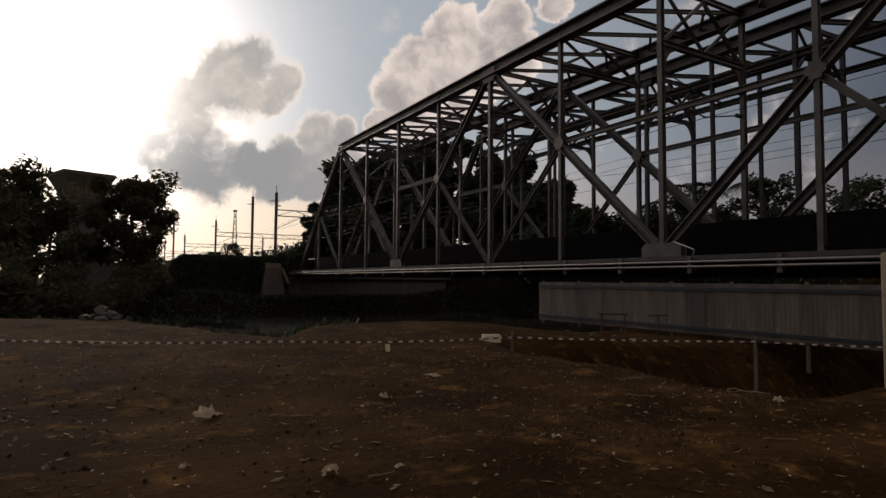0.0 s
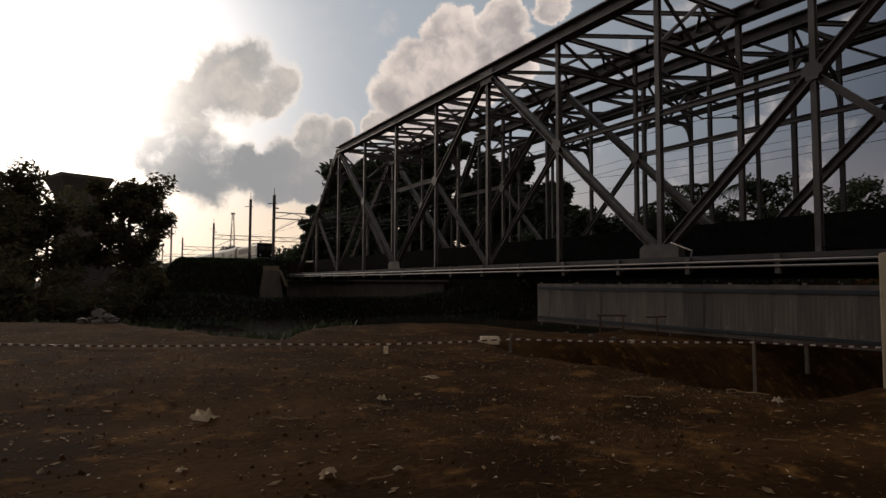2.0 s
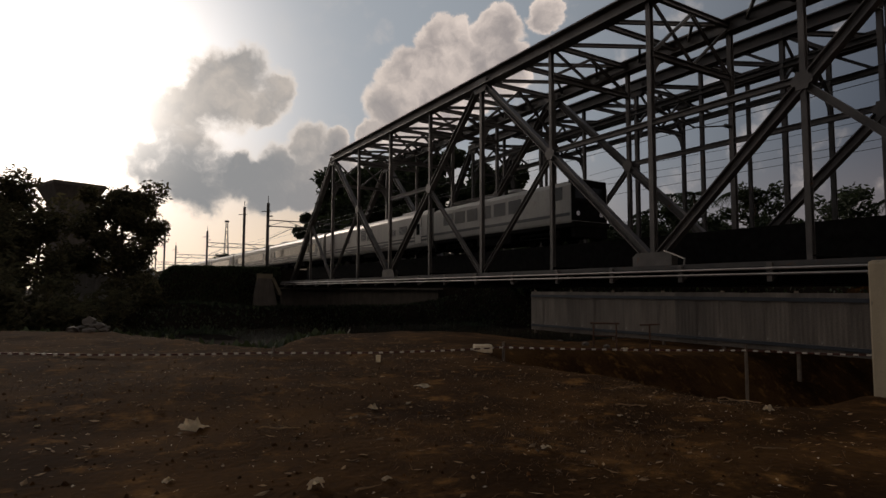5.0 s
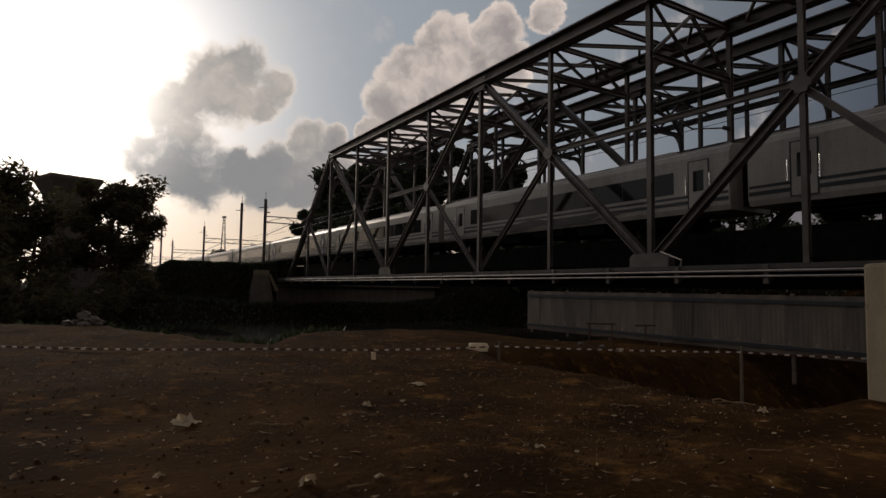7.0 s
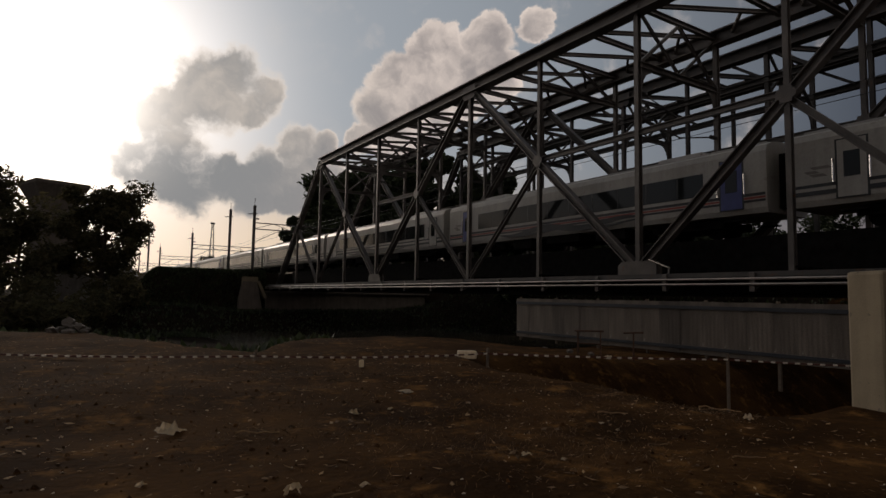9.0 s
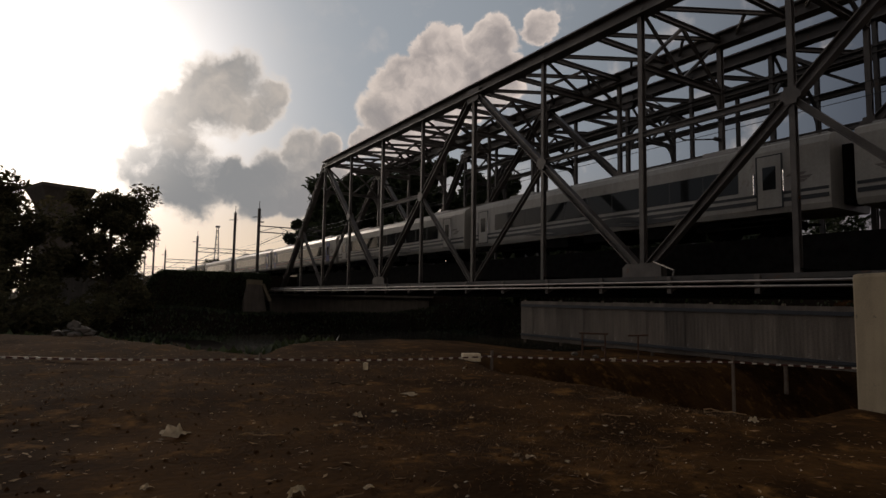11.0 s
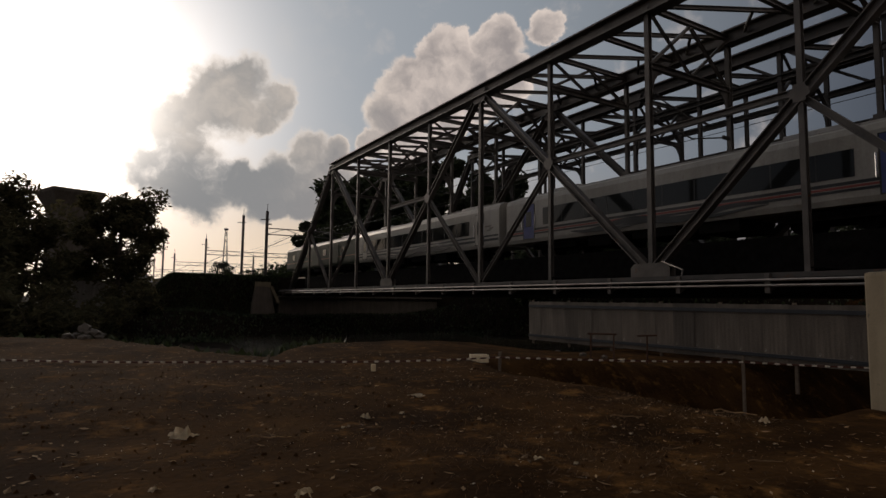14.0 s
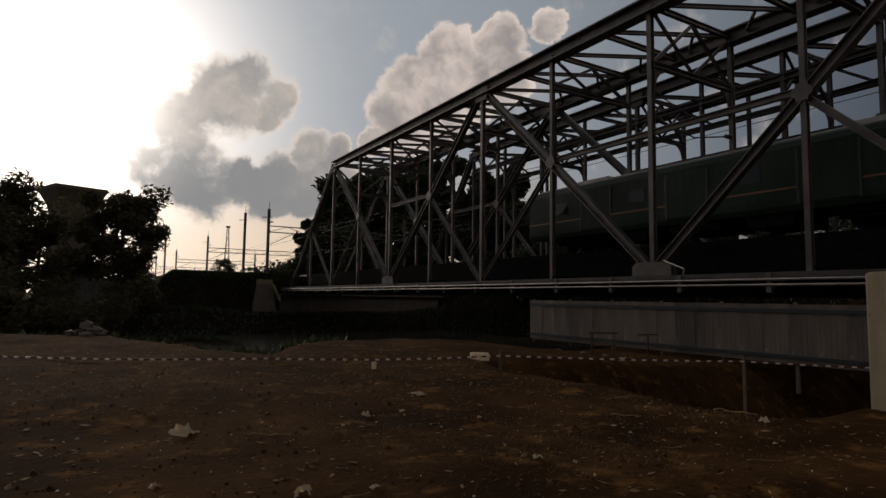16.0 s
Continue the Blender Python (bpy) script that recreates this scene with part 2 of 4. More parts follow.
def glass_mat():
    m = bpy.data.materials.new("tinted_glass")
    m.use_nodes = True
    n = Nodes(m.node_tree)
    p = n.add("ShaderNodeBsdfPrincipled", {"Base Color": (0.016, 0.018, 0.018, 1), "Roughness": 0.10, "IOR": 1.35})
    out = n.add("ShaderNodeOutputMaterial")
    m.node_tree.links.new(p.outputs[0], out.inputs[0])
    return m


GLASS = glass_mat()


# ---------------------------------------------------------------- building helpers
def part(name, bm, material, parent=None, label="", smooth=False):
    me = bpy.data.meshes.new(name)
    if smooth:
        for f in bm.faces:
            f.smooth = True
    bm.to_mesh(me)
    bm.free()
    me.materials.append(material)
    ob = new(name, me)
    ob.parent = parent
    return tagged(ob, label) if label else ob


def share(name, data, parent, m):
    ob = new(name, data)
    ob.parent = parent
    ob.matrix_basis = m
    return ob


def empty(name, label, category, m=None, group=""):
    ob = new(name)
    ob.empty_display_size = 0.3
    if m is not None:
        ob.matrix_basis = m
    return tagged(ob, label, category, group)


def add_box(bm, lo, hi, bevel=0.0):
    lo, hi = Vector(lo), Vector(hi)
    c, s = (lo + hi) / 2, hi - lo
    r = bmesh.ops.create_cube(bm, size=1.0, matrix=Matrix.LocRotScale(c, None, s))
    if bevel:
        es = list({e for v in r["verts"] for e in v.link_edges})
        bmesh.ops.bevel(bm, geom=es, offset=bevel, segments=2, affect="EDGES", profile=0.6)
    return r["verts"]


def box(lo, hi, bevel=0.0):
    bm = bmesh.new()
    add_box(bm, lo, hi, bevel)
    return bm


I_SHAPE = lambda w, h, t: [(-w / 2, -h / 2), (w / 2, -h / 2), (w / 2, -h / 2 + t), (t / 2, -h / 2 + t), (t / 2, h / 2 - t), (w / 2, h / 2 - t),
                           (w / 2, h / 2), (-w / 2, h / 2), (-w / 2, h / 2 - t), (-t / 2, h / 2 - t), (-t / 2, -h / 2 + t), (-w / 2, -h / 2 + t)]
BOX_SHAPE = lambda w, h: [(-w / 2, -h / 2), (w / 2, -h / 2), (w / 2, h / 2), (-w / 2, h / 2)]
ROUND = lambda r, k=8: [(r * math.cos(i * math.tau / k), r * math.sin(i * math.tau / k)) for i in range(k)]


def add_beam(bm, p, q, shape, side=(1, 0, 0)):
    """A bar from p to q; the first axis of its section lies along side."""
    p, q = Vector(p), Vector(q)
    d = (q - p).normalized()
    u = Vector(side) - d * d.dot(Vector(side))
    if u.length < 1e-4:
        u = d.orthogonal()
    u.normalize()
    v = d.cross(u)
    rings = [[bm.verts.new(c + u * a + v * b) for a, b in shape] for c in (p, q)]
    k = len(shape)
    for i in range(k):
        bm.faces.new((rings[0][i], rings[0][(i + 1) % k], rings[1][(i + 1) % k], rings[1][i]))
    bm.faces.new(rings[0][::-1])
    bm.faces.new(rings[1])


def beam(p, q, shape, side=(1, 0, 0)):
    bm = bmesh.new()
    add_beam(bm, p, q, shape, side)
    bmesh.ops.recalc_face_normals(bm, faces=bm.faces)
    return bm


def smoothstep(a, b, x):
    t = min(1.0, max(0.0, (x - a) / (b - a)))
    return t * t * (3 - 2 * t)


# ---------------------------------------------------------------- ground
def crest(x):
    """Where the bank begins to fall to the river; a gully cuts back into it."""
    return 1.0 + max(0.0, -12 - x) * 0.62 - 6.0 * math.exp(-((x + 16.6) / 1.9) ** 2)


def ground_height(x, y):
    z = -2.28 + 0.09 * noise.noise((x * 0.35, y * 0.35, 1.0)) + 0.045 * noise.noise((x * 1.1, y * 1.1, 4.0)) + 0.022 * noise.noise((x * 2.6, y * 2.6, 8.0))
    # pit beside the bank
    edge = -13.2 + 0.35 * noise.noise((0.0, y * 0.5, 7.0))
    pit = smoothstep(edge, edge + 1.6, x) * smoothstep(-4.9 + 0.5 * noise.noise((x * 0.4, 0, 2)), -7.4, y) * smoothstep(18, 12, x) * smoothstep(-12.5, -11.3, y)
    z -= 1.9 * pit
    z -= 0.62 * smoothstep(-11.5, -3.5, x) * smoothstep(20, 12, x)
    # overgrown bank behind the bridges
    z += 3.2 * smoothstep(18.5, 23, x) * smoothstep(52, 46, y)
    # far bank falls to the river bed
    edge = crest(x)
    river = smoothstep(edge, edge + 6, y) * smoothstep(48, 42, y) * smoothstep(-30, -20, x) * smoothstep(22, 18, x)
    z -= 2.4 * river
    # railway embankment
    emb = smoothstep(-15.5, -12.0, x) * smoothstep(40, 30, x) * smoothstep(49.9, 51.1, y)
    emb += smoothstep(-9, -5.0, x) * smoothstep(40, 30, x) * smoothstep(-50.5, -51.7, y)
    z += (1.40 - z) * min(1.0, emb)
    return z


def make_ground():
    def line(lo, hi, fine, far):
        out = [lo + fine * i for i in range(int((hi - lo) / fine) + 1)]
        step, a, b = fine, out[0], out[-1]
        while b < far:
            step *= 1.35
            a, b = a - step, b + step
            out = [a] + out + [b]
        return out
    xs, ys = line(-28, 0, 0.28, 3200), line(-22, 22, 0.28, 3200)
    xs = sorted(xs + [17.5 + 0.5 * i for i in range(13)])
    ys = sorted(ys + [49.0 + 0.3 * i for i in range(12)] + [40 + 1.0 * i for i in range(9)])
    verts = [(x, y, ground_height(x, y)) for y in ys for x in xs]
    k = len(xs)
    faces = [(j * k + i, j * k + i + 1, (j + 1) * k + i + 1, (j + 1) * k + i) for j in range(len(ys) - 1) for i in range(k - 1)]
    me = bpy.data.meshes.new("ground")
    me.from_pydata(verts, [], faces)
    me.polygons.foreach_set("use_smooth", [True] * len(faces))
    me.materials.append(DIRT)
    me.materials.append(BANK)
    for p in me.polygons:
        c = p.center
        # Faces beyond the crest take the shade-darkened soil
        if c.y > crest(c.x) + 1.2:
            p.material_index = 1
    tagged(new("ground", me), "bare brown dirt with dry litter and a dug pit", "ground", kind="structure")


make_ground()
part("water", box((-26, 8, -5.6), (19, 44, -4.75)), WATER)
tagged(bpy.data.objects["water"], "dark murky river under the bridge", "water", kind="structure")


# ---------------------------------------------------------------- truss bridges
P, H = 12.4, 12.1
RAIL_Z = 1.60


MID_PLATE = [(-0.34, -0.10), (-0.22, -0.16), (-0.20, -0.30), (-0.08, -0.30), (0.08, -0.30), (0.20, -0.30), (0.22, -0.16), (0.34, -0.10),
             (0.34, 0.12), (0.22, 0.18), (0.20, 0.32), (-0.20, 0.32), (-0.22, 0.18), (-0.34, 0.12)]


def plate(x, y, z, outline, apart=0.17):
    """A pair of cut gusset plates, one on each face of a truss."""
    bm = bmesh.new()
    for sx in (-apart, apart):
        rings = [[bm.verts.new((x + sx + o, y + a, z + b)) for a, b in outline] for o in (-0.012, 0.012)]
        k = len(outline)
        for i in range(k):
            bm.faces.new((rings[0][i], rings[0][(i + 1) % k], rings[1][(i + 1) % k], rings[1][i]))
        bm.faces.new(rings[0][::-1]), bm.faces.new(rings[1])
    bmesh.ops.recalc_face_normals(bm, faces=bm.faces)
    return bm


def truss(bridge, x, steel, P, braced, H=H):
    """One side of a bridge: bays of length P, the top chord from bay -3 to 3; braced: with diagonals, else stiff open frames."""
    top, n = H - 0.34, 4
    part("top_chord", beam((x, -3 * P - 0.3, top), (x, 3 * P + 0.3, top), I_SHAPE(0.64, 0.70, 0.07)), steel, bridge)
    # Bottom chord is steel too, coloured near black for the shade at deck level
    part("bottom_chord", beam((x, -4 * P - 0.4, -0.32), (x, 4 * P + 0.4, -0.32), I_SHAPE(0.55, 0.62, 0.06)), UNDER_SHADE, bridge)
    for s in (-1, 1):
        part("end_post", beam((x, s * 4 * P, -0.2), (x, s * 3 * P, top), I_SHAPE(0.48, 0.44, 0.06)), steel, bridge)
    for k in range(-3, 4):
        y = k * P
        is_top = k % 2 != 0
        part("post", beam((x, y, -0.1), (x, y, top), I_SHAPE(0.22, 0.24, 0.03), (0, 1, 0)), steel, bridge)
        if is_top:
            for s in (-1, 1):
                if abs(k + s) < 4 and braced:
                    part("diagonal", beam((x, y, top), (x, y + s * (P - 0.02), 0.3), I_SHAPE(0.34, 0.36, 0.045)), steel, bridge)
            z, w, h = top - 0.30, 0.62, 0.42
        else:
            z, w, h = 0.30, 0.98, 0.38
        bm = bmesh.new()
        for sx in (-0.16, 0.16):
            vs = [bm.verts.new((x + sx, y + a, z + b)) for a, b in ((-w, -h), (w, -h), (w, h * 0.55), (w * 0.8, h), (-w * 0.8, h), (-w, h * 0.55))]
            if is_top:
                for v in vs:
                    v.co.z = 2 * z - v.co.z
            f = bm.faces.new(vs)
            r = bmesh.ops.extrude_face_region(bm, geom=[f])
            for v in r["geom"]:
                if isinstance(v, bmesh.types.BMVert):
                    v.co.x += math.copysign(0.02, sx)
        bmesh.ops.recalc_face_normals(bm, faces=bm.faces)
        part("gusset_plate", bm, steel, bridge)
    if not braced:
        part("lower_chord", beam((x, -3 * P, top - 1.75), (x, 3 * P, top - 1.75), I_SHAPE(0.34, 0.34, 0.04)), steel, bridge)
    for k2 in range(-6, 7, 2):
        if braced:
            break
        for s in (-1, 1):
            if abs(k2 + s) < 7:
                z0, z1 = (top - 1.75, top - 0.1) if (k2 + (s > 0)) % 2 else (top - 0.1, top - 1.75)
                part("lacing", beam((x, k2 * P / 2, z0), (x, k2 * P / 2 + s * P / 4, (top - 1.75) if z0 > top - 1 else top - 0.1), I_SHAPE(0.14, 0.16, 0.02)), steel, bridge)
    for k in range(-4, 4):
        y = (k + 0.5) * P
        hi = k in (-4, 3)
        zt = top / 2 + 0.2 if hi else top
        part("sub_post", beam((x, y, -0.1), (x, y, zt), I_SHAPE(0.19, 0.22, 0.03), (0, 1, 0)), steel, bridge)
        # half diagonals to the foot of the odd posts, and struts to the even posts
        foot = k if k % 2 != 0 else k + 1
        head = k + 1 if k % 2 != 0 else k
        if not braced:
            continue
        if abs(foot) < 4:
            part("half_diagonal", beam((x, y, top / 2 + 0.1), (x, foot * P + (0.2 if foot <= k else -0.2), 0.2), I_SHAPE(0.20, 0.24, 0.03)), steel, bridge)
        if abs(head) < 4 and k not in (-3, 2):
            part("strut", beam((x, y, top / 2 + 0.3), (x, head * P, top / 2 + 0.3), I_SHAPE(0.22, 0.24, 0.03)), steel, bridge)
        if not hi:
            part("mid_plate", plate(x, y, top / 2 + 0.2, MID_PLATE), steel, bridge)


def bridge(x0, width, shift, steel, label, brace=0.16, P=P, braced=True, H=H):
    b = empty("truss_bridge", label, "bridge")
    truss(b, 0.0, steel, P, braced, H)
    truss(b, width, steel, P, braced, H)
    top = H - 0.3
    for k4 in range(-12, 13):
        y = k4 * P / 4
        if not braced and k4 % 2:
            continue
        part("top_strut", beam((0, y, top), (width, y, top), I_SHAPE(0.20, 0.24, 0.03), (0, 1, 0)), steel, b)
        if k4 > -12:
            part("lateral_brace", beam((0.1, y - 0.1, top + 0.02), (width - 0.1, y - P / 4, top + 0.02), I_SHAPE(brace, brace + 0.02, 0.025)), steel, b)
            part("brace_stub", beam((width * 0.72, y - P / 4 * 0.72, top), (width - 0.1, y - P / 4 * 0.3, top), I_SHAPE(0.12, 0.14, 0.02)), steel, b)
    for k2 in range(-6, 7):
        main = k2 % 2 == 0
        if not (braced or main):
            continue
        y, zl = k2 * P / 2, top - (2.6 if main else 1.7)
        part("sway_strut", beam((0, y, zl), (width, y, zl), I_SHAPE(0.24, 0.26, 0.03), (0, 1, 0)), steel, b)
        for a, c in ((0.15, width / 2), (width - 0.15, width / 2)):
            part("sway_brace", beam((a, y, zl + 0.1), (c, y, top - 0.15), I_SHAPE(0.13, 0.15, 0.02), (0, 1, 0)), steel, b)
            part("sway_brace", beam((a, y, top - 0.2), (c, y, zl + 0.1), I_SHAPE(0.11, 0.13, 0.02), (0, 1, 0)), steel, b)
            if main:
                # rounded knee plate between post and strut
                q = 1 if a < c else -1
                knee = [(0, 0), (1.3, 0), (0.86, -0.10), (0.46, -0.30), (0.22, -0.62), (0.10, -1.0), (0, -1.5)]
                kb = bmesh.new()
                rings = [[kb.verts.new((a + q * u, y + o, zl + v)) for u, v in knee] for o in (-0.03, 0.03)]
                for i in range(7):
                    kb.faces.new((rings[0][i], rings[0][(i + 1) % 7], rings[1][(i + 1) % 7], rings[1][i]))
                for g in rings:
                    for i in range(1, 6):
                        kb.faces.new((g[0], g[i], g[i + 1]))
                bmesh.ops.recalc_face_normals(kb, faces=kb.faces)
                part("knee_plate", kb, steel, b)
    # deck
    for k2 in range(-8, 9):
        # Girders and stringers carry the shade under the track in their colour
        part("cross_girder", beam((0, k2 * P / 2, -0.15), (width, k2 * P / 2, -0.15), I_SHAPE(0.3, 0.85, 0.04), (0, 1, 0)), UNDER_SHADE, b)
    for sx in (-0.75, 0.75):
        part("stringer", beam((width / 2 + sx, -4 * P, 0.40), (width / 2 + sx, 4 * P, 0.40), I_SHAPE(0.25, 1.20, 0.03)), UNDER_SHADE, b)
        part("rail", beam((width / 2 + sx * 0.72, -4 * P - 260, RAIL_Z - 0.06), (width / 2 + sx * 0.72, 4 * P + 400, RAIL_Z - 0.06), I_SHAPE(0.10, 0.14, 0.03)), RAIL, b)
    # Side plates added as a near-black band in place of the deck's deep shade
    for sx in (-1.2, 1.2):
        part("guard_plate", box((width / 2 + sx - 0.02, -4 * P, -0.25), (width / 2 + sx + 0.02, 4 * P, RAIL_Z - 0.06)), UNDER_SHADE, b)
    me = None
    for i in range(150):
        y = -4 * P + 0.35 + i * (8 * P - 0.7) / 149
        m = Matrix.Translation((width / 2, y, RAIL_Z - 0.22))
        if me is None:
            ob = part("sleeper", box((-1.05, -0.11, -0.09), (1.05, 0.11, 0.09), 0.015), SLEEPER, b)
            ob.matrix_basis = m
            me = ob.data
        else:
            share("sleeper", me, b, m)
    b.matrix_basis = pose(x0, shift, 0)
    return b


W1 = 5.75
first = bridge(0, W1, 0.0, STEEL, "grey painted steel railway truss bridge with rust stains")
second = bridge(10.7, 4.8, 0.2, STEEL_OLD, "dark parallel steel railway bridge with open braced frames", 0.22, 9.6, False, 13.0)


def walkway():
    w = empty("bridge_walkway", "narrow steel service ledge with two pale pipes along the bridge", "walkway")
    part("ledge", box((-0.95, -52, -0.16), (-0.30, 50.5, -0.06)), STEEL_OLD, w)
    part("edge_beam", beam((-0.98, -52, 0.0), (-0.98, 50.5, 0.0), BOX_SHAPE(0.05, 0.16)), STEEL_OLD, w)
    for z in (-0.16, -0.34):
        part("pipe", beam((-1.10, -52, z), (-1.10, 50.5, z), ROUND(0.048, 10)), PIPE, w)
    me = None
    for i in range(30):
        y = -49.6 + i * 3.4
        m = Matrix.Translation((-1.02, y, -0.25))
        if me is None:
            bm = box((-0.05, -0.09, -0.34), (0.05, 0.09, 0.30), 0.01)
            add_box(bm, (0.0, -0.05, 0.06), (0.95, 0.05, 0.16))
            add_beam(bm, (0.02, 0, -0.3), (0.9, 0, 0.1), BOX_SHAPE(0.07, 0.07))
            ob = part("bracket", bm, STEEL, w)
            ob.matrix_basis = m
            me = ob.data
        else:
            share("bracket", me, w, m)


walkway()


def abutment():
    a = empty("bridge_abutment", "stained concrete abutment with sloping wing wall under the bridge end", "abutment")
    # Wall and shelf hold the shade under the bridge end in their darkened concrete
    part("wall", box((-1.2, 49.9, -6.0), (19.5, 52.0, -0.85), 0.06), DARK_CONCRETE, a)
    part("bearing_shelf", box((-1.4, 49.4, -0.85), (19.9, 51.0, -0.66), 0.03), DARK_CONCRETE, a)
    bm = bmesh.new()
    prof = [(-1.3, -5.0), (-4.3, -5.0), (-4.25, -1.6), (-3.9, 0.35), (-2.35, 0.3)]
    rings = [[bm.verts.new((x, y, z)) for x, z in prof] for y in (49.2, 49.85)]
    for i in range(5):
        bm.faces.new((rings[0][i], rings[0][(i + 1) % 5], rings[1][(i + 1) % 5], rings[1][i]))
    bm.faces.new(rings[0]), bm.faces.new(rings[1][::-1])
    bmesh.ops.recalc_face_normals(bm, faces=bm.faces)
    part("wing_wall", bm, DARK_CONCRETE, a)
    part("coping", beam((-4.0, 49.4, 0.42), (-2.3, 49.4, 0.38), BOX_SHAPE(0.9, 0.18)), PALE_CONCRETE, a)
    part("coping", beam((-2.32, 49.4, 0.36), (-1.45, 49.4, -1.45), BOX_SHAPE(0.3, 0.9)), PALE_CONCRETE, a)


abutment()


# ---------------------------------------------------------------- zinc fence
def zinc_fence():
    f = empty("zinc_fence", "tall grey corrugated zinc sheet fence with dark strips", "fence")
    bm = bmesh.new()
    k, w, h = 24, 0.86, 1.78
    cols = []
    for i in range(k + 1):
        yy = i * w / k
        xx = 0.002 * math.cos(i * math.tau / 4)
        cols.append([bm.verts.new((xx + o, yy, z)) for o in (0, 0.004) for z in (0, h)])
    for a, c in zip(cols, cols[1:]):
        bm.faces.new((a[0], c[0], c[1], a[1]))
        bm.faces.new((a[2], a[3], c[3], c[2]))
    ob = part("zinc_sheet", bm, ZINC, f)
    me = ob.data
    n = 24
    for i in range(n):
        y = 5.45 - 0.80 * (i + 1)
        m = pose(-2.02 + 0.012 * (i % 2), y, -2.74 + 0.02 * noise.noise((i * 3.1, 0, 0)), 0.25 * noise.noise((i * 1.7, 5, 0)) * 4, 0.5 * noise.noise((i, 2, 0)), 3.0 * noise.noise((i * 0.83, 9, 0)))
        if i == 0:
            ob.matrix_basis = m
        else:
            share("zinc_sheet", me, f, m)
    y0, y1 = 5.5, 5.45 - 0.8 * n
    part("top_strip", box((-2.075, y1, -1.22), (-2.045, y0, -1.10), 0.004), BLUE_TRIM, f)
    part("bottom_strip", box((-2.075, y1, -2.58), (-2.045, y0, -2.47), 0.004), BLUE_TRIM, f)
    for i in range(9):
        y = 5.3 - i * 2.4
        part("fence_post", box((-1.98, y - 0.05, -3.6 if y < -4 else -2.9), (-1.90, y + 0.05, -0.9), 0.01), WOOD, f)


zinc_fence()


# ---------------------------------------------------------------- right hand concrete block
def concrete_pillar():
    bm = box((-0.0, -0.0, -0.15), (0.62, 1.7, 1.87), 0.05)
    ob = part("concrete_pillar", bm, PALE_CONCRETE)
    tagged(ob, "yellowish rendered concrete wall end standing on the dirt", "pillar")
    ob.matrix_basis = pose(-11.15, -12.48, -2.36, 0, 0, -118)


concrete_pillar()


# ---------------------------------------------------------------- plants
def leaf_cloud(bm, centre, radius, count, size, rng, squash=0.85):
    """Bent leaf sprays strewn through a lumpy shell."""
    c = Vector(centre)
    for _ in range(count):
        d = Vector((rng.gauss(0, 1), rng.gauss(0, 1), rng.gauss(0, 1))).normalized()
        r = radius * (0.35 + 0.75 * rng.random() ** 0.5) * (0.8 + 0.45 * noise.noise(d * 2.3 + c))
        p = c + Vector((d.x * r, d.y * r, d.z * r * squash))
        a = Vector((rng.gauss(0, 1), rng.gauss(0, 1), rng.gauss(0, 0.6))).normalized()
        b = a.orthogonal().normalized()
        b.rotate(Matrix.Rotation(rng.random() * 6.28, 3, a))
        s = size * (0.6 + 0.8 * rng.random())
        n = a.cross(b) * s * 0.18
        v = [bm.verts.new(p - a * s), bm.verts.new(p + b * s * 0.38 + n), bm.verts.new(p + a * s), bm.verts.new(p - b * s * 0.38 + n)]
        bm.faces.new(v[:3])
        bm.faces.new((v[0], v[2], v[3]))


def tree(x, y, h, spread, label, seed, leaves=3600, size=0.32, material=None, base=0.32, z0=None):
    rng = random.Random(seed)
    z = (ground_height(x, y) if z0 is None else z0) - 0.15
    t = empty("tree", label, "tree", pose(x, y, z))
    bm = bmesh.new()
    tr = h * 0.022 + 0.06
    k, knots = 9, 6
    rings = []
    bend = Vector((rng.uniform(-0.4, 0.4), rng.uniform(-0.4, 0.4), 0))
    for i in range(knots):
        f = i / (knots - 1)
        r = tr * (1.35 if i == 0 else 1) * (1 - 0.75 * f)
        c = bend * f * f * h * 0.12 + Vector((0, 0, f * h * 0.8))
        rings.append([bm.verts.new(c + Vector((r * math.cos(j * math.tau / k), r * math.sin(j * math.tau / k), 0))) for j in range(k)])
    for a, b in zip(rings, rings[1:]):
        for j in range(k):
            bm.faces.new((a[j], a[(j + 1) % k], b[(j + 1) % k], b[j]))
    part("trunk", bm, BARK, t, smooth=True)
    crown = bmesh.new()
    limbs = 11
    for i in range(limbs):
        a = i * 2.4 + rng.random()
        f = base + (0.97 - base) * (i + 0.5) / limbs
        wide = spread * (0.55 + 0.55 * math.sin(math.pi * min(1, (f - base) / (1 - base) * 0.85 + 0.12))) * (0.6 + 0.5 * rng.random())
        foot = bend * f * f * h * 0.12 * 0.6 + Vector((0, 0, h * max(0.2, f - 0.18)))
        tip = Vector((math.cos(a) * wide * 0.72, math.sin(a) * wide * 0.72, h * f))
        part("limb", beam(foot, tip, ROUND(tr * 0.33, 5)), BARK, t)
        for s in range(3):
            q = foot.lerp(tip, 0.55 + 0.25 * s) + Vector((rng.gauss(0, 0.3), rng.gauss(0, 0.3), rng.gauss(0, 0.2))) * spread * 0.35
            leaf_cloud(crown, q, spread * rng.uniform(0.24, 0.42), leaves // (limbs * 3), size, rng)
    leaf_cloud(crown, (0, 0, h * 0.86), spread * 0.42, leaves // 9, size, rng)
    part("crown", crown, material or LEAF, t)
    return t


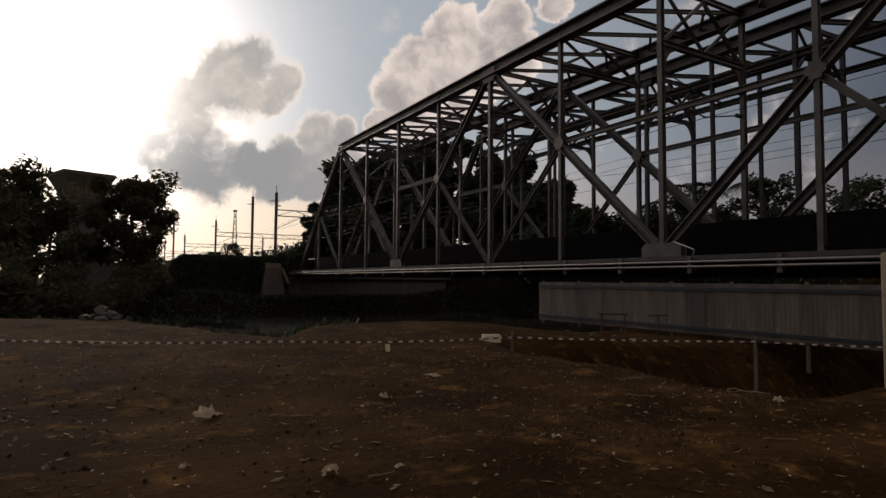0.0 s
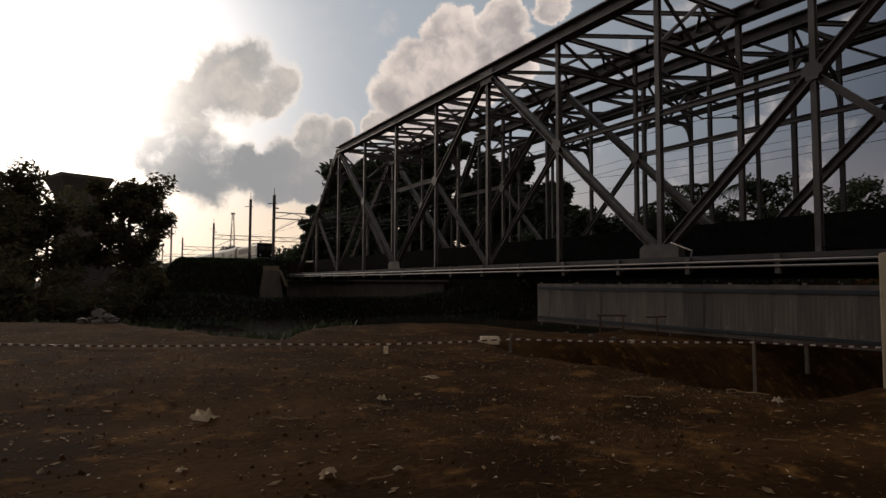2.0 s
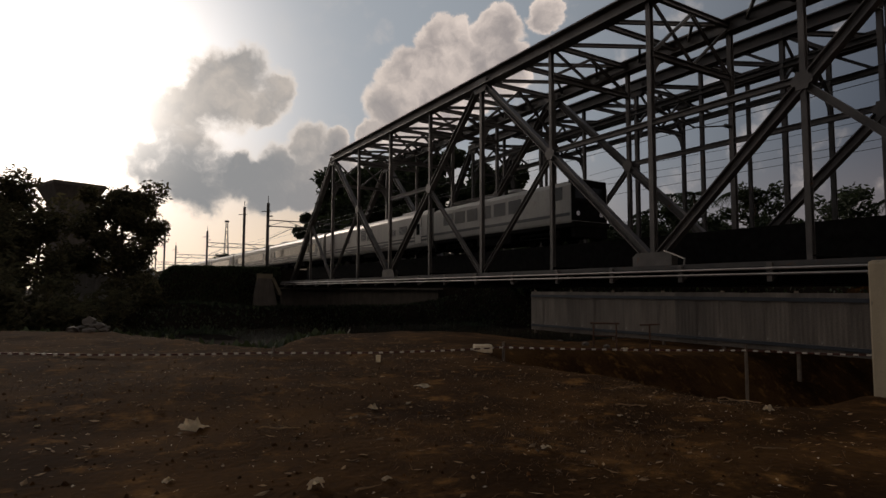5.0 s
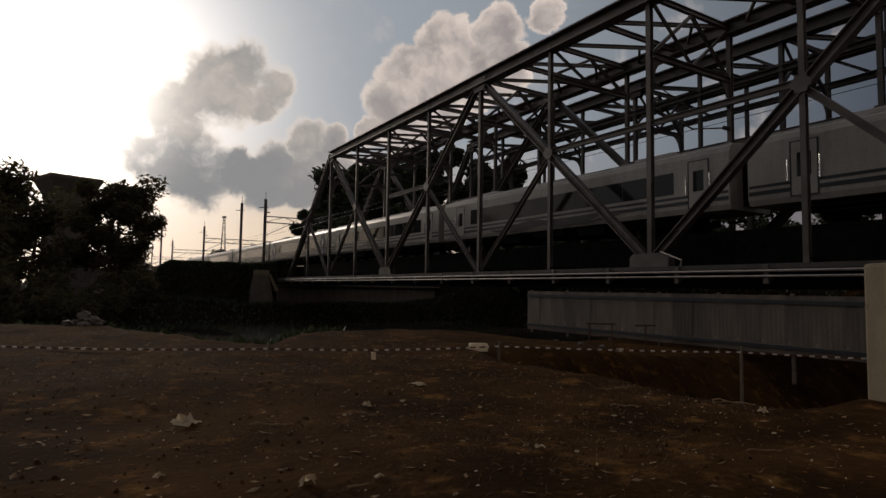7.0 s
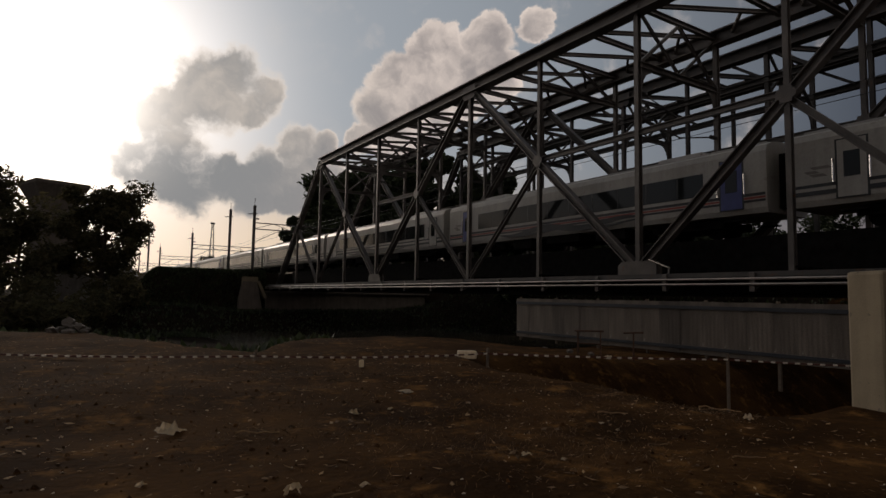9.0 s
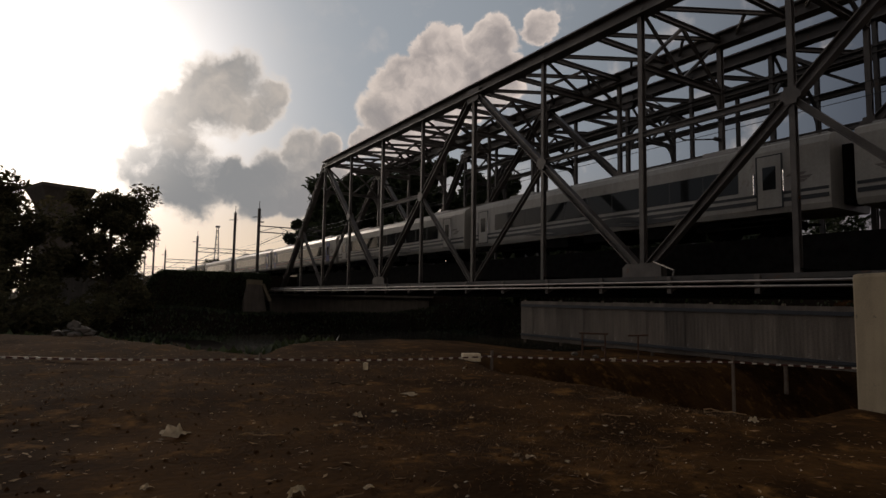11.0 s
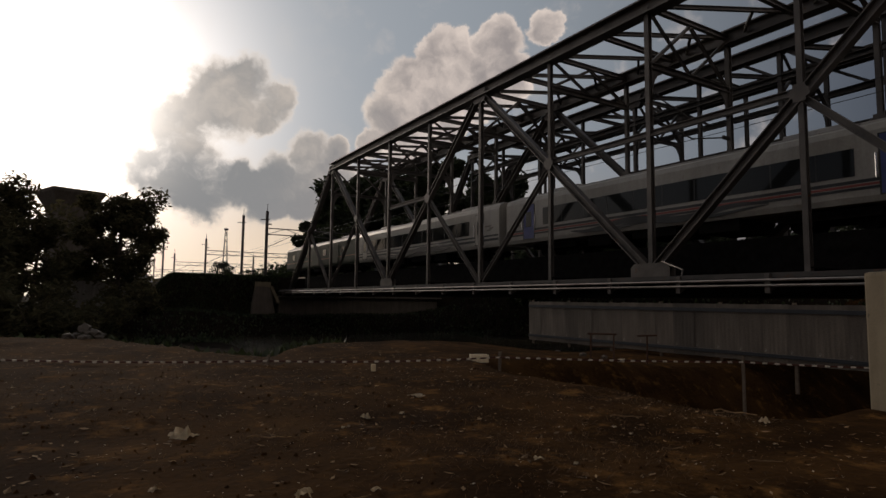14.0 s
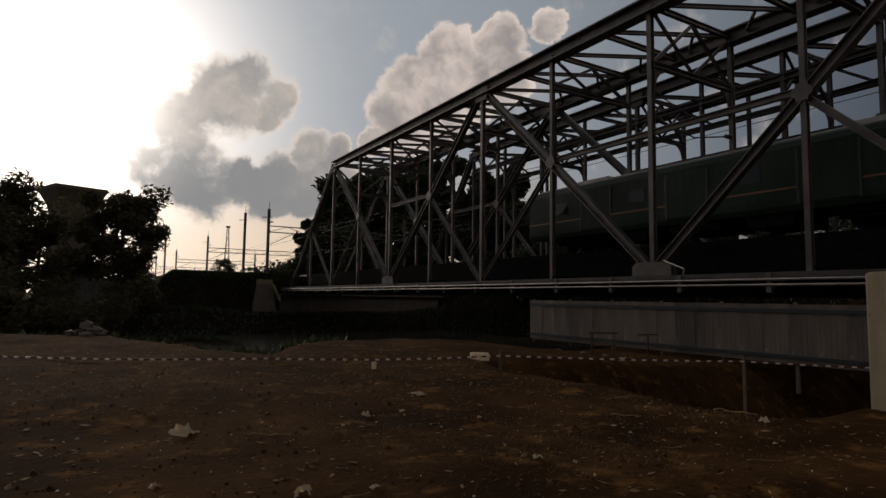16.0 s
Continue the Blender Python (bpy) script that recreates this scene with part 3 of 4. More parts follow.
def bush(x, y, r, h, label, seed, count=1500, size=0.26, material=None):
    rng = random.Random(seed)
    z = ground_height(x, y)
    t = empty("bush", label, "bush", pose(x, y, z - 0.1))
    bm = bmesh.new()
    for i in range(9):
        q = Vector((rng.uniform(-0.7, 0.7) * r, rng.uniform(-0.7, 0.7) * r, h * (0.15 + 0.65 * rng.random())))
        leaf_cloud(bm, q, r * rng.uniform(0.35, 0.5), count // 9, size, rng, min(1.2, h / r))
    part("foliage", bm, material or LEAF, t)
    bm = bmesh.new()
    for i in range(5):
        a = i * 1.3
        add_beam(bm, (0, 0, 0), (math.cos(a) * r * 0.5, math.sin(a) * r * 0.5, h * 0.7), ROUND(0.04, 5))
    part("stems", bm, BARK, t)


def palm(x, y, h, label, seed, z0=None):
    rng = random.Random(seed)
    z = ground_height(x, y) if z0 is None else z0
    t = empty("palm_tree", label, "palm", pose(x, y, z - 0.1))
    bm = bmesh.new()
    lean = Vector((rng.uniform(-1, 1), rng.uniform(-1, 1), 0))
    prev = None
    for i in range(8):
        f = i / 7
        c = lean * f * f + Vector((0, 0, h * f))
        r = 0.2 - 0.08 * f
        ring = [bm.verts.new(c + Vector((r * math.cos(j), r * math.sin(j), 0))) for j in np.arange(8) * math.tau / 8]
        if prev:
            for j in range(8):
                bm.faces.new((prev[j], prev[(j + 1) % 8], ring[(j + 1) % 8], ring[j]))
        prev = ring
    part("trunk", bm, BARK, t, smooth=True)
    top = lean + Vector((0, 0, h))
    for i in range(18):
        a, up = i * 2.4, rng.uniform(-0.1, 1.1)
        bm = bmesh.new()
        d = Vector((math.cos(a), math.sin(a), 0))
        s = Vector((-d.y, d.x, 0))
        last = top
        for j in range(1, 31):
            f = j / 30
            p = top + d * (3.1 * f) + Vector((0, 0, up * 2.0 * f - (1.4 + up) * 1.5 * f * f))
            add_beam(bm, last, p, BOX_SHAPE(0.04, 0.03))
            for sg in (-1, 1):
                w = 0.75 * math.sin(math.pi * min(1, f * 0.9 + 0.1)) + 0.1
                e = p + s * sg * w * 0.8 + d * 0.35 * w - Vector((0, 0, 0.45 * w))
                v = [bm.verts.new(p - d * 0.02), bm.verts.new(p + d * 0.10), bm.verts.new(e)]
                bm.faces.new(v)
            last = p
        part("frond", bm, LEAF, t)


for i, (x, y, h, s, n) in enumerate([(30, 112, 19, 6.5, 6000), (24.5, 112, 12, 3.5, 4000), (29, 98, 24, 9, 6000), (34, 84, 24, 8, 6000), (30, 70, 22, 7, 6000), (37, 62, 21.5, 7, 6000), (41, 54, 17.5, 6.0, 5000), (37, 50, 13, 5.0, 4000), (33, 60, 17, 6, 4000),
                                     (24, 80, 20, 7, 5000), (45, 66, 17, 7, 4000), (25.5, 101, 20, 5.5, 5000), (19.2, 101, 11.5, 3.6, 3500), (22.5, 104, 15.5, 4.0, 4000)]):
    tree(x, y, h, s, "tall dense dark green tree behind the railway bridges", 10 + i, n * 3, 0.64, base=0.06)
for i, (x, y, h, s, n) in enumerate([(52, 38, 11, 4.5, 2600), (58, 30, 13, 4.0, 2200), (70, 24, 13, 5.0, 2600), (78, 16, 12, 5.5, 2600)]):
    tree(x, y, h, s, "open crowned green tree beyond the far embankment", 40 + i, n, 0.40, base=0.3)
for i, (x, y, h) in enumerate([(47, 50, 11), (54, 40, 12.5), (50, 43, 10), (74, 20, 11), (45.4, 30, 10.6), (58, 33, 12)]):
    palm(x, y, h, "coconut palm with drooping fronds", 60 + i)
for i in range(13):
    f = i / 12
    bush(21 + 46 * f, 33 - 28 * f, 3.4, 6.0 + 0.6 * noise.noise((i * 2.2, 0, 3)), "dense dark hedge shrub behind the bridges", 80 + i, 3600, 0.36)
for i, (y, h) in enumerate(((112, 6.4), (126, 5.6), (141, 5.2), (160, 4.4), (184, 4.2), (206, 3.4))):
    bush(21.5 + i * 0.4, y, 7.5, h, "dark low shrub beside the railway line", 140 + i, 2200, 0.5)
tree(-17.0, 54, 12.3, 4.9, "round leafy tree against the bright sky", 101, 13000, 0.27, LEAF_HAZED, base=0.3)
tree(-27.5, 57, 13.0, 5.0, "leafy tree with ragged top in the glare", 102, 8000, 0.28, LEAF_HAZED, base=0.25)
tree(-24, 50, 9.0, 4.5, "low spreading leafy tree by the water tank", 103, 4500, 0.30, LEAF_HAZED, base=0.2)
tree(-31, 48, 10.0, 5, "leafy tree in deep shade", 104, 4000, 0.32, LEAF_HAZED, base=0.2)
for i, (x, y, r, h) in enumerate([(-19, 42, 3.2, 3.6), (-23, 38, 3.4, 4.2), (-27, 36, 3.5, 4.6), (-31, 38, 3.6, 4.6), (-16, 47, 2.8, 3.0), (-21, 34, 2.5, 3.0), (-25, 30, 2.6, 3.0),
                                  (-29, 27, 2.8, 3.4), (-34, 30, 3.4, 5)]):
    bush(x, y, r, h, "shaded shrub on the river bank", 120 + i, 1700, 0.24, LEAF_HAZED)


def water_tower():
    t = empty("water_tower", "square concrete tower with a flared top rim", "tower", pose(-21.9, 72, ground_height(-21.9, 72), 0, 0, 20))
    # Dark colour stands for the tower's silhouette against the glare
    part("shaft", box((-2.0, -2.0, 0), (2.0, 2.0, 11.6), 0.05), DARK_CONCRETE, t)
    bm = bmesh.new()
    rings = [[bm.verts.new((sx * w, sy * w, z)) for sx, sy in ((-1, -1), (1, -1), (1, 1), (-1, 1))] for w, z in ((2.0, 11.5), (2.15, 12.4), (2.75, 13.7), (3.0, 14.2), (3.0, 14.6))]
    for a, b in zip(rings, rings[1:]):
        for i in range(4):
            bm.faces.new((a[i], a[(i + 1) % 4], b[(i + 1) % 4], b[i]))
    bm.faces.new(rings[0][::-1]), bm.faces.new(rings[-1])
    part("flared_top", bm, DARK_CONCRETE, t)


water_tower()


# ---------------------------------------------------------------- overhead line
def mast(x, y, top, label):
    z = ground_height(x, y)
    t = empty("catenary_mast", label, "mast", pose(x, y, z - 0.1))
    part("pole", beam((0, 0, 0), (0, 0, top - z), I_SHAPE(0.3, 0.3, 0.05)), STEEL_OLD, t)
    part("base", box((-0.35, -0.35, -0.1), (0.35, 0.35, 0.35), 0.03), CONCRETE, t)
    part("crossarm", beam((-0.75, 0, top - z - 1.1), (0.35, 0, top - z - 1.0), BOX_SHAPE(0.09, 0.09)), STEEL_OLD, t)
    part("tip_rod", beam((0, 0, top - z), (0, 0, top - z + 0.9), ROUND(0.035, 6)), STEEL_OLD, t)
    return t


def gantry(y, xl, xr, top, beam_z):
    for x in (xl, xr):
        m = mast(x, y, top, "grey steel overhead line mast beside the tracks")
        z = ground_height(x, y)
        part("insulator", beam((0.2, 0, top - z - 1.6), (0.55, 0, top - z - 1.6), ROUND(0.09, 8)), CONCRETE, m)
    g = empty("gantry_beam", "light lattice steel portal beam over the tracks", "gantry")
    for dz in (0, 0.75):
        part("chord", beam((xl, y, beam_z - dz), (xr, y, beam_z - dz), BOX_SHAPE(0.09, 0.09)), STEEL_OLD, g)
    n = 8
    for i in range(n):
        a, b = xl + (xr - xl) * i / n, xl + (xr - xl) * (i + 1) / n
        za, zb = (beam_z, beam_z - 0.75) if i % 2 else (beam_z - 0.75, beam_z)
        part("lacing", beam((a, y, za), (b, y, zb), BOX_SHAPE(0.06, 0.06)), STEEL_OLD, g)
    part("brace", beam((xl, y, beam_z - 2.4), (xl + 3.2, y, beam_z - 0.75), BOX_SHAPE(0.07, 0.07)), STEEL_OLD, g)


for y in (56, 97, 139, 185, 235):
    gantry(y, -1.2, 17.5, 9.8, 7.6)
mast(-1.3, 68, 10.7, "tall plain overhead feeder pole")


def wires():
    w = empty("overhead_wires", "thin black overhead contact and feeder wires", "wires")
    spans = [-60, -20, 18, 56, 97, 139, 185, 235]
    for x, z, sag in ((2.3, 6.2, 0.0), (2.3, 7.3, 0.7), (13.1, 6.2, 0), (13.1, 7.3, 0.7), (17.4, 8.6, 0.5), (17.4, 9.3, 0.5)):
        bm = bmesh.new()
        for a, b in zip(spans, spans[1:]):
            prev = None
            for i in range(9):
                f = i / 8
                q = (x, a + (b - a) * f, z - sag * 4 * f * (1 - f))
                if prev:
                    add_beam(bm, prev, q, ROUND(0.014, 4))
                prev = q
        part("wire", bm, WIRE, w)


wires()


# ---------------------------------------------------------------- train
BODY_Z0, BODY_Z1, HALF, LEN = 0.92, 3.12, 1.45, 21.35
DOOR_AT = (-9.3, 8.6)


def shell(length, half, z0, z1, rise):
    """Body section: straight sides, tucked sill, arched roof; along y, centred."""
    bm = bmesh.new()
    prof = [(-half + 0.10, z0 - 0.12), (-half + 0.02, z0 + 0.08), (-half, z0 + 0.35), (-half, z1)]
    for i in range(1, 8):
        a = math.pi * i / 8
        prof.append((-half * math.cos(a) * (1 if 2 < i < 6 else 1.0), z1 + rise * math.sin(a) ** 0.75))
    prof += [(half, z1), (half, z0 + 0.35), (half - 0.02, z0 + 0.08), (half - 0.10, z0 - 0.12)]
    rings = [[bm.verts.new((x, y, z)) for x, z in prof] for y in (-length / 2, length / 2)]
    k = len(prof)
    for i in range(k):
        bm.faces.new((rings[0][i], rings[0][(i + 1) % k], rings[1][(i + 1) % k], rings[1][i]))
    bm.faces.new(rings[0]), bm.faces.new(rings[1])
    bmesh.ops.recalc_face_normals(bm, faces=bm.faces)
    return bm


def bogie(parent, y):
    b = part("bogie", box((-1.05, y - 1.5, 0.42), (1.05, y + 1.5, 0.62), 0.04), UNDER_SHADE, parent)
    for s in (-1, 1):
        part("side_frame", box((s * 0.98 - 0.07, y - 1.7, 0.38), (s * 0.98 + 0.07, y + 1.7, 0.72), 0.05), UNDER_SHADE, b)
        for d in (-1.1, 1.1):
            part("wheel", beam((s * 0.53 - 0.07, y + d, 0.43), (s * 0.53 + 0.07, y + d, 0.43), ROUND(0.43, 18)), UNDER_SHADE, b)


def coach(label, door_mat, stripe_mats, windows="band", body_mat=None, doors=True):
    c = empty("passenger_coach", label, "railway coach", group="train coaches")
    bm_ = body_mat or WHITE
    part("body", shell(LEN, HALF, BODY_Z0, BODY_Z1, 0.48), bm_, c)
    part("roof_skin", box((-0.85, -LEN / 2 + 0.3, BODY_Z1 + 0.40), (0.85, LEN / 2 - 0.3, BODY_Z1 + 0.50), 0.05), ROOF, c)
    for y in (-6.5, 6.5):
        part("roof_unit", box((-0.75, y - 1.1, BODY_Z1 + 0.40), (0.75, y + 1.1, BODY_Z1 + 0.66), 0.09), ROOF, c)
    for s in (-1, 1):
        x = s * (HALF + 0.004)
        lo, hi = sorted((x, x + s * 0.012))
        if windows == "band":
            part("window_band", box((lo, -8.1, 1.70), (hi, 7.4, 2.64), 0.004), GLASS, c, "long dark tinted window band")
            for i in range(9):
                yy = -6.9 + 1.6 * i
                part("window_mullion", box((lo - 0.004, yy - 0.03, 1.72), (hi + 0.004, yy + 0.03, 2.62)), STRIPE, c)
        elif windows == "grilles":
            for yy, w, h in ((4.75, 0.9, 0.62), (0.95, 1.1, 0.95), (-0.4, 1.1, 0.95), (-5.1, 0.7, 0.5), (-6.8, 1.3, 0.62)):
                g = part("grille", box((lo, yy - w / 2, 1.92), (hi, yy + w / 2, 1.92 + h), 0.004), STRIPE, c, "dark louvred vent grille")
                for j in range(6):
                    part("louvre", box((lo - 0.012, yy - w / 2 + 0.04, 1.97 + j * h / 6.6), (hi + 0.012, yy + w / 2 - 0.04, 2.00 + j * h / 6.6)), ROOF, g)
        else:
            for yy in (-7.4, -2.4, 3.0, 8.0):
                part("window", box((lo, yy - 0.45, 2.0), (hi, yy + 0.45, 2.6), 0.004), GLASS, c)
        for z0, z1, mm in stripe_mats:
            part("stripe", box((lo, -LEN / 2 + 0.05, z0), (hi - s * 0.004 if s > 0 else hi, LEN / 2 - 0.05, z1)), mm, c)
        if windows != "plain" and body_mat is None:
            for z0, amp, ph, th in ((1.16, 0.13, 0.0, 0.30), (1.06, 0.08, 1.4, 0.16)):
                sw = bmesh.new()
                last = None
                for i in range(25):
                    yy = -5.2 + 10.4 * i / 24
                    zc = z0 + amp * math.sin(yy * 1.15 + ph)
                    t = th * math.sin(math.pi * (i + 0.3) / 24.6) ** 0.6
                    xx = x + s * (0.016 - 0.02 * max(0, 1.33 - zc))
                    ring = [sw.verts.new((xx, yy, zc - t / 2)), sw.verts.new((xx, yy, zc + t / 2)), sw.verts.new((xx - s * 0.03, yy, zc + t / 2)), sw.verts.new((xx - s * 0.03, yy, zc - t / 2))]
                    if last:
                        for j in range(4):
                            sw.faces.new((last[j], last[(j + 1) % 4], ring[(j + 1) % 4], ring[j]))
                    last = ring
                bmesh.ops.recalc_face_normals(sw, faces=sw.faces)
                part("wave_stripe", sw, STRIPE, c, "dark painted wave")
        if windows == "plain":
            for yy in (-5.2, 0.4, 5.6):
                part("sliding_door", box((lo - 0.008, yy - 0.95, 1.05), (hi + 0.008, yy + 0.95, 2.92), 0.012), body_mat, c, "dark green sliding door")
                for o in (-1.0, 1.0):
                    part("door_post", box((lo - 0.014, yy + o - 0.05, 1.0), (hi + 0.014, yy + o + 0.05, 2.98), 0.01), STRIPE, c)
        for e in (-1, 1):
            yy = DOOR_AT[0] if e < 0 else DOOR_AT[1]
            if doors:
                part("door_frame", box((lo - 0.003, yy - 0.50, 0.98), (hi + 0.003, yy + 0.50, 2.99), 0.004), STRIPE, c)
                d = part("door", box((lo - 0.006, yy - 0.44, 1.02), (hi + 0.006, yy + 0.44, 2.95), 0.012), door_mat, c)
                part("door_window", box((lo - 0.012, yy - 0.25, 1.68), (hi + 0.012, yy + 0.25, 2.55), 0.02), GLASS, d)
                for o in (-0.55, 0.55):
                    part("handrail", beam((x + s * 0.06, yy + o, 1.55), (x + s * 0.06, yy + o, 2.35), ROUND(0.036, 6)), CHROME, d)
            if doors and windows == "band" and e > 0:
                for o, ln, z in ((0.95, 0.75, 2.12), (1.25, 0.55, 1.98), (1.05, 0.60, 1.86)):
                    sl = bmesh.new()
                    ring = [[sl.verts.new((xx, yy + o + a, z + b)) for a, b in ((-ln / 2, -0.05), (ln / 2 - 0.14, -0.05), (ln / 2, 0.05), (-ln / 2 + 0.14, 0.05))] for xx in (x, x + s * 0.008)]
                    for i in range(4):
                        sl.faces.new((ring[0][i], ring[0][(i + 1) % 4], ring[1][(i + 1) % 4], ring[1][i]))
                    sl.faces.new(ring[0][::-1]), sl.faces.new(ring[1])
                    bmesh.ops.recalc_face_normals(sl, faces=sl.faces)
                    part("slanted_bar", sl, GREY_MARK, c, "grey slanted mark beside the door")
            part("step", box((s * 1.25 - 0.15, yy - 0.4, 0.55), (s * 1.25 + 0.15, yy + 0.4, 0.62), 0.01), UNDER_SHADE, c)
    for e in (-1, 1):
        part("gangway", box((-0.55, e * LEN / 2 - 0.05 if e > 0 else -LEN / 2 - 0.30, 1.0), (0.55, LEN / 2 + 0.30 if e > 0 else -LEN / 2 + 0.05, 3.1), 0.04), UNDER_SHADE, c)
        bogie(c, e * 7.0)
    for y, w, h in ((-3.0, 1.8, 0.5), (0.2, 2.4, 0.42), (3.4, 1.6, 0.55)):
        part("equipment_box", box((-1.25, y - w / 2, 0.80 - h), (1.25, y + w / 2, 0.9), 0.04), UNDER_SHADE, c)
    return c


def locomotive():
    c = empty("locomotive", "white diesel locomotive with dark stripes", "locomotive")
    L = 14.6
    part("body", shell(L - 0.4, 1.36, 1.10, 3.08, 0.40), WHITE, c)
    for s in (-1, 1):
        x = s * 1.364
        lo, hi = sorted((x, x + s * 0.012))
        part("stripe", box((lo, -L / 2 + 0.25, 1.45), (hi, L / 2 - 0.25, 1.62)), STRIPE, c)
        for i in range(6):
            yy = -2.4 + 1.5 * i
            part("grille", box((lo, yy - 0.6, 2.05), (hi, yy + 0.6, 2.85), 0.004), STRIPE, c)
        part("cab_window", box((lo, -L / 2 + 0.8, 2.35), (hi, -L / 2 + 1.8, 3.05), 0.004), GLASS, c)
    for e in (-1, 1):
        y = e * (L / 2 - 0.2)
        for s in (-1, 1):
            part("windscreen", box((s * 0.6 - 0.42, y - 0.02, 2.4), (s * 0.6 + 0.42, y + 0.02, 3.05), 0.01), GLASS, c)
            part("headlight", beam((s * 0.85, y - 0.05, 1.6), (s * 0.85, y + 0.05, 1.6), ROUND(0.13, 12)), CHROME, c)
        # Near-black sheet added to darken the white end face
        part("front_panel", box((-1.30, y - 0.012 if e < 0 else y - 0.2, 1.2), (1.30, y + 0.2 if e < 0 else y + 0.012, 3.45), 0.005), UNDER_SHADE, c)
        part("cowcatcher", box((-1.2, y - 0.15, 0.3), (1.2, y + 0.15, 0.9), 0.05), UNDER_SHADE, c)
        bogie(c, e * 4.2)
    part("underframe", box((-1.3, -L / 2, 0.85), (1.3, L / 2, 1.15), 0.03), UNDER_SHADE, c)
    part("fuel_tank", box((-1.2, -1.8, 0.3), (1.2, 1.8, 0.95), 0.1), UNDER_SHADE, c)
    for y in (-1, 2):
        part("roof_fan", beam((0, y, 3.6), (0, y, 3.75), ROUND(0.6, 16)), ROOF, c)
    return c


DARK2 = [(1.18, 1.33, STRIPE), (1.45, 1.56, STRIPE)]
REDS = [(1.22, 1.31, STRIPE), (1.34, 1.42, RED), (1.45, 1.56, STRIPE)]
LOW2 = [(1.18, 1.33, STRIPE), (1.45, 1.56, STRIPE)]
PITCH, SPEED, T0 = 22.1, 23.1, 6.870


def make_train():
    """Things of the train with the distance of their middles behind the joint that meets y = 0 at T0."""
    made = [(locomotive(), -PITCH - 7.5, 0)]
    made.append((coach("white generator van with vent grilles and dark stripes", WHITE, LOW2, "grilles"), -PITCH / 2, 0))
    plain = coach("white passenger coach with dark window band and stripes", WHITE, DARK2)
    blue = coach("white passenger coach with blue doors and a red stripe", BLUE, REDS)
    for i in range(9):
        src = blue if i in (2, 6, 7) else plain
        first_use = i in (0, 2)
        made.append((src if first_use else copy_thing(src, Matrix()), PITCH * (i + 0.5), 180 if i in (4, 5, 6, 8) else 0))
    made.append((coach("dark green baggage van with a thin orange stripe", GREEN, [(1.60, 1.67, ORANGE)], "plain", GREEN, False), PITCH * 9.5, 0))
    return made


train = make_train()


# ---------------------------------------------------------------- barrier tape, posts and litter
def barrier():
    tape = [(-22.4, -1.2), (-17.0, -4.4), (-12.3, -5.8), (-8.2, -8.9), (-6.0, -11.5)]
    posts = []
    for i, ((xa, ya), (xb, yb)) in enumerate(zip(tape, tape[1:])):
        t = empty("barrier_tape", "sagging white and red striped barrier tape", "tape", group="barrier tape")
        n = max(8, 2 * int(math.hypot(xb - xa, yb - ya) / 0.22))
        for j in range(n):
            def at(f):
                return Vector((xa + (xb - xa) * f, ya + (yb - ya) * f, -2.17 - 0.05 * 4 * f * (1 - f) * (1 if i < 2 else 0.4)))
            part("tape_stripe", beam(at((j + (0.2 if j % 2 else 0)) / n), at((j + (1 if j % 2 else 1.2)) / n), BOX_SHAPE(0.004, 0.034), (0, 1, 0.1)), TAPE_W if j % 2 else TAPE_R, t)
    for x, y in tape:
        g = ground_height(x, y)
        p = part("wooden_stake", beam((0, 0, 0), (0.03, 0.02, -2.10 - g + 0.2), BOX_SHAPE(0.05, 0.05)), WOOD)
        p.matrix_basis = pose(x, y, g - 0.15)
        tagged(p, "thin weathered wooden stake holding barrier tape", "stake", "tape stakes")


barrier()


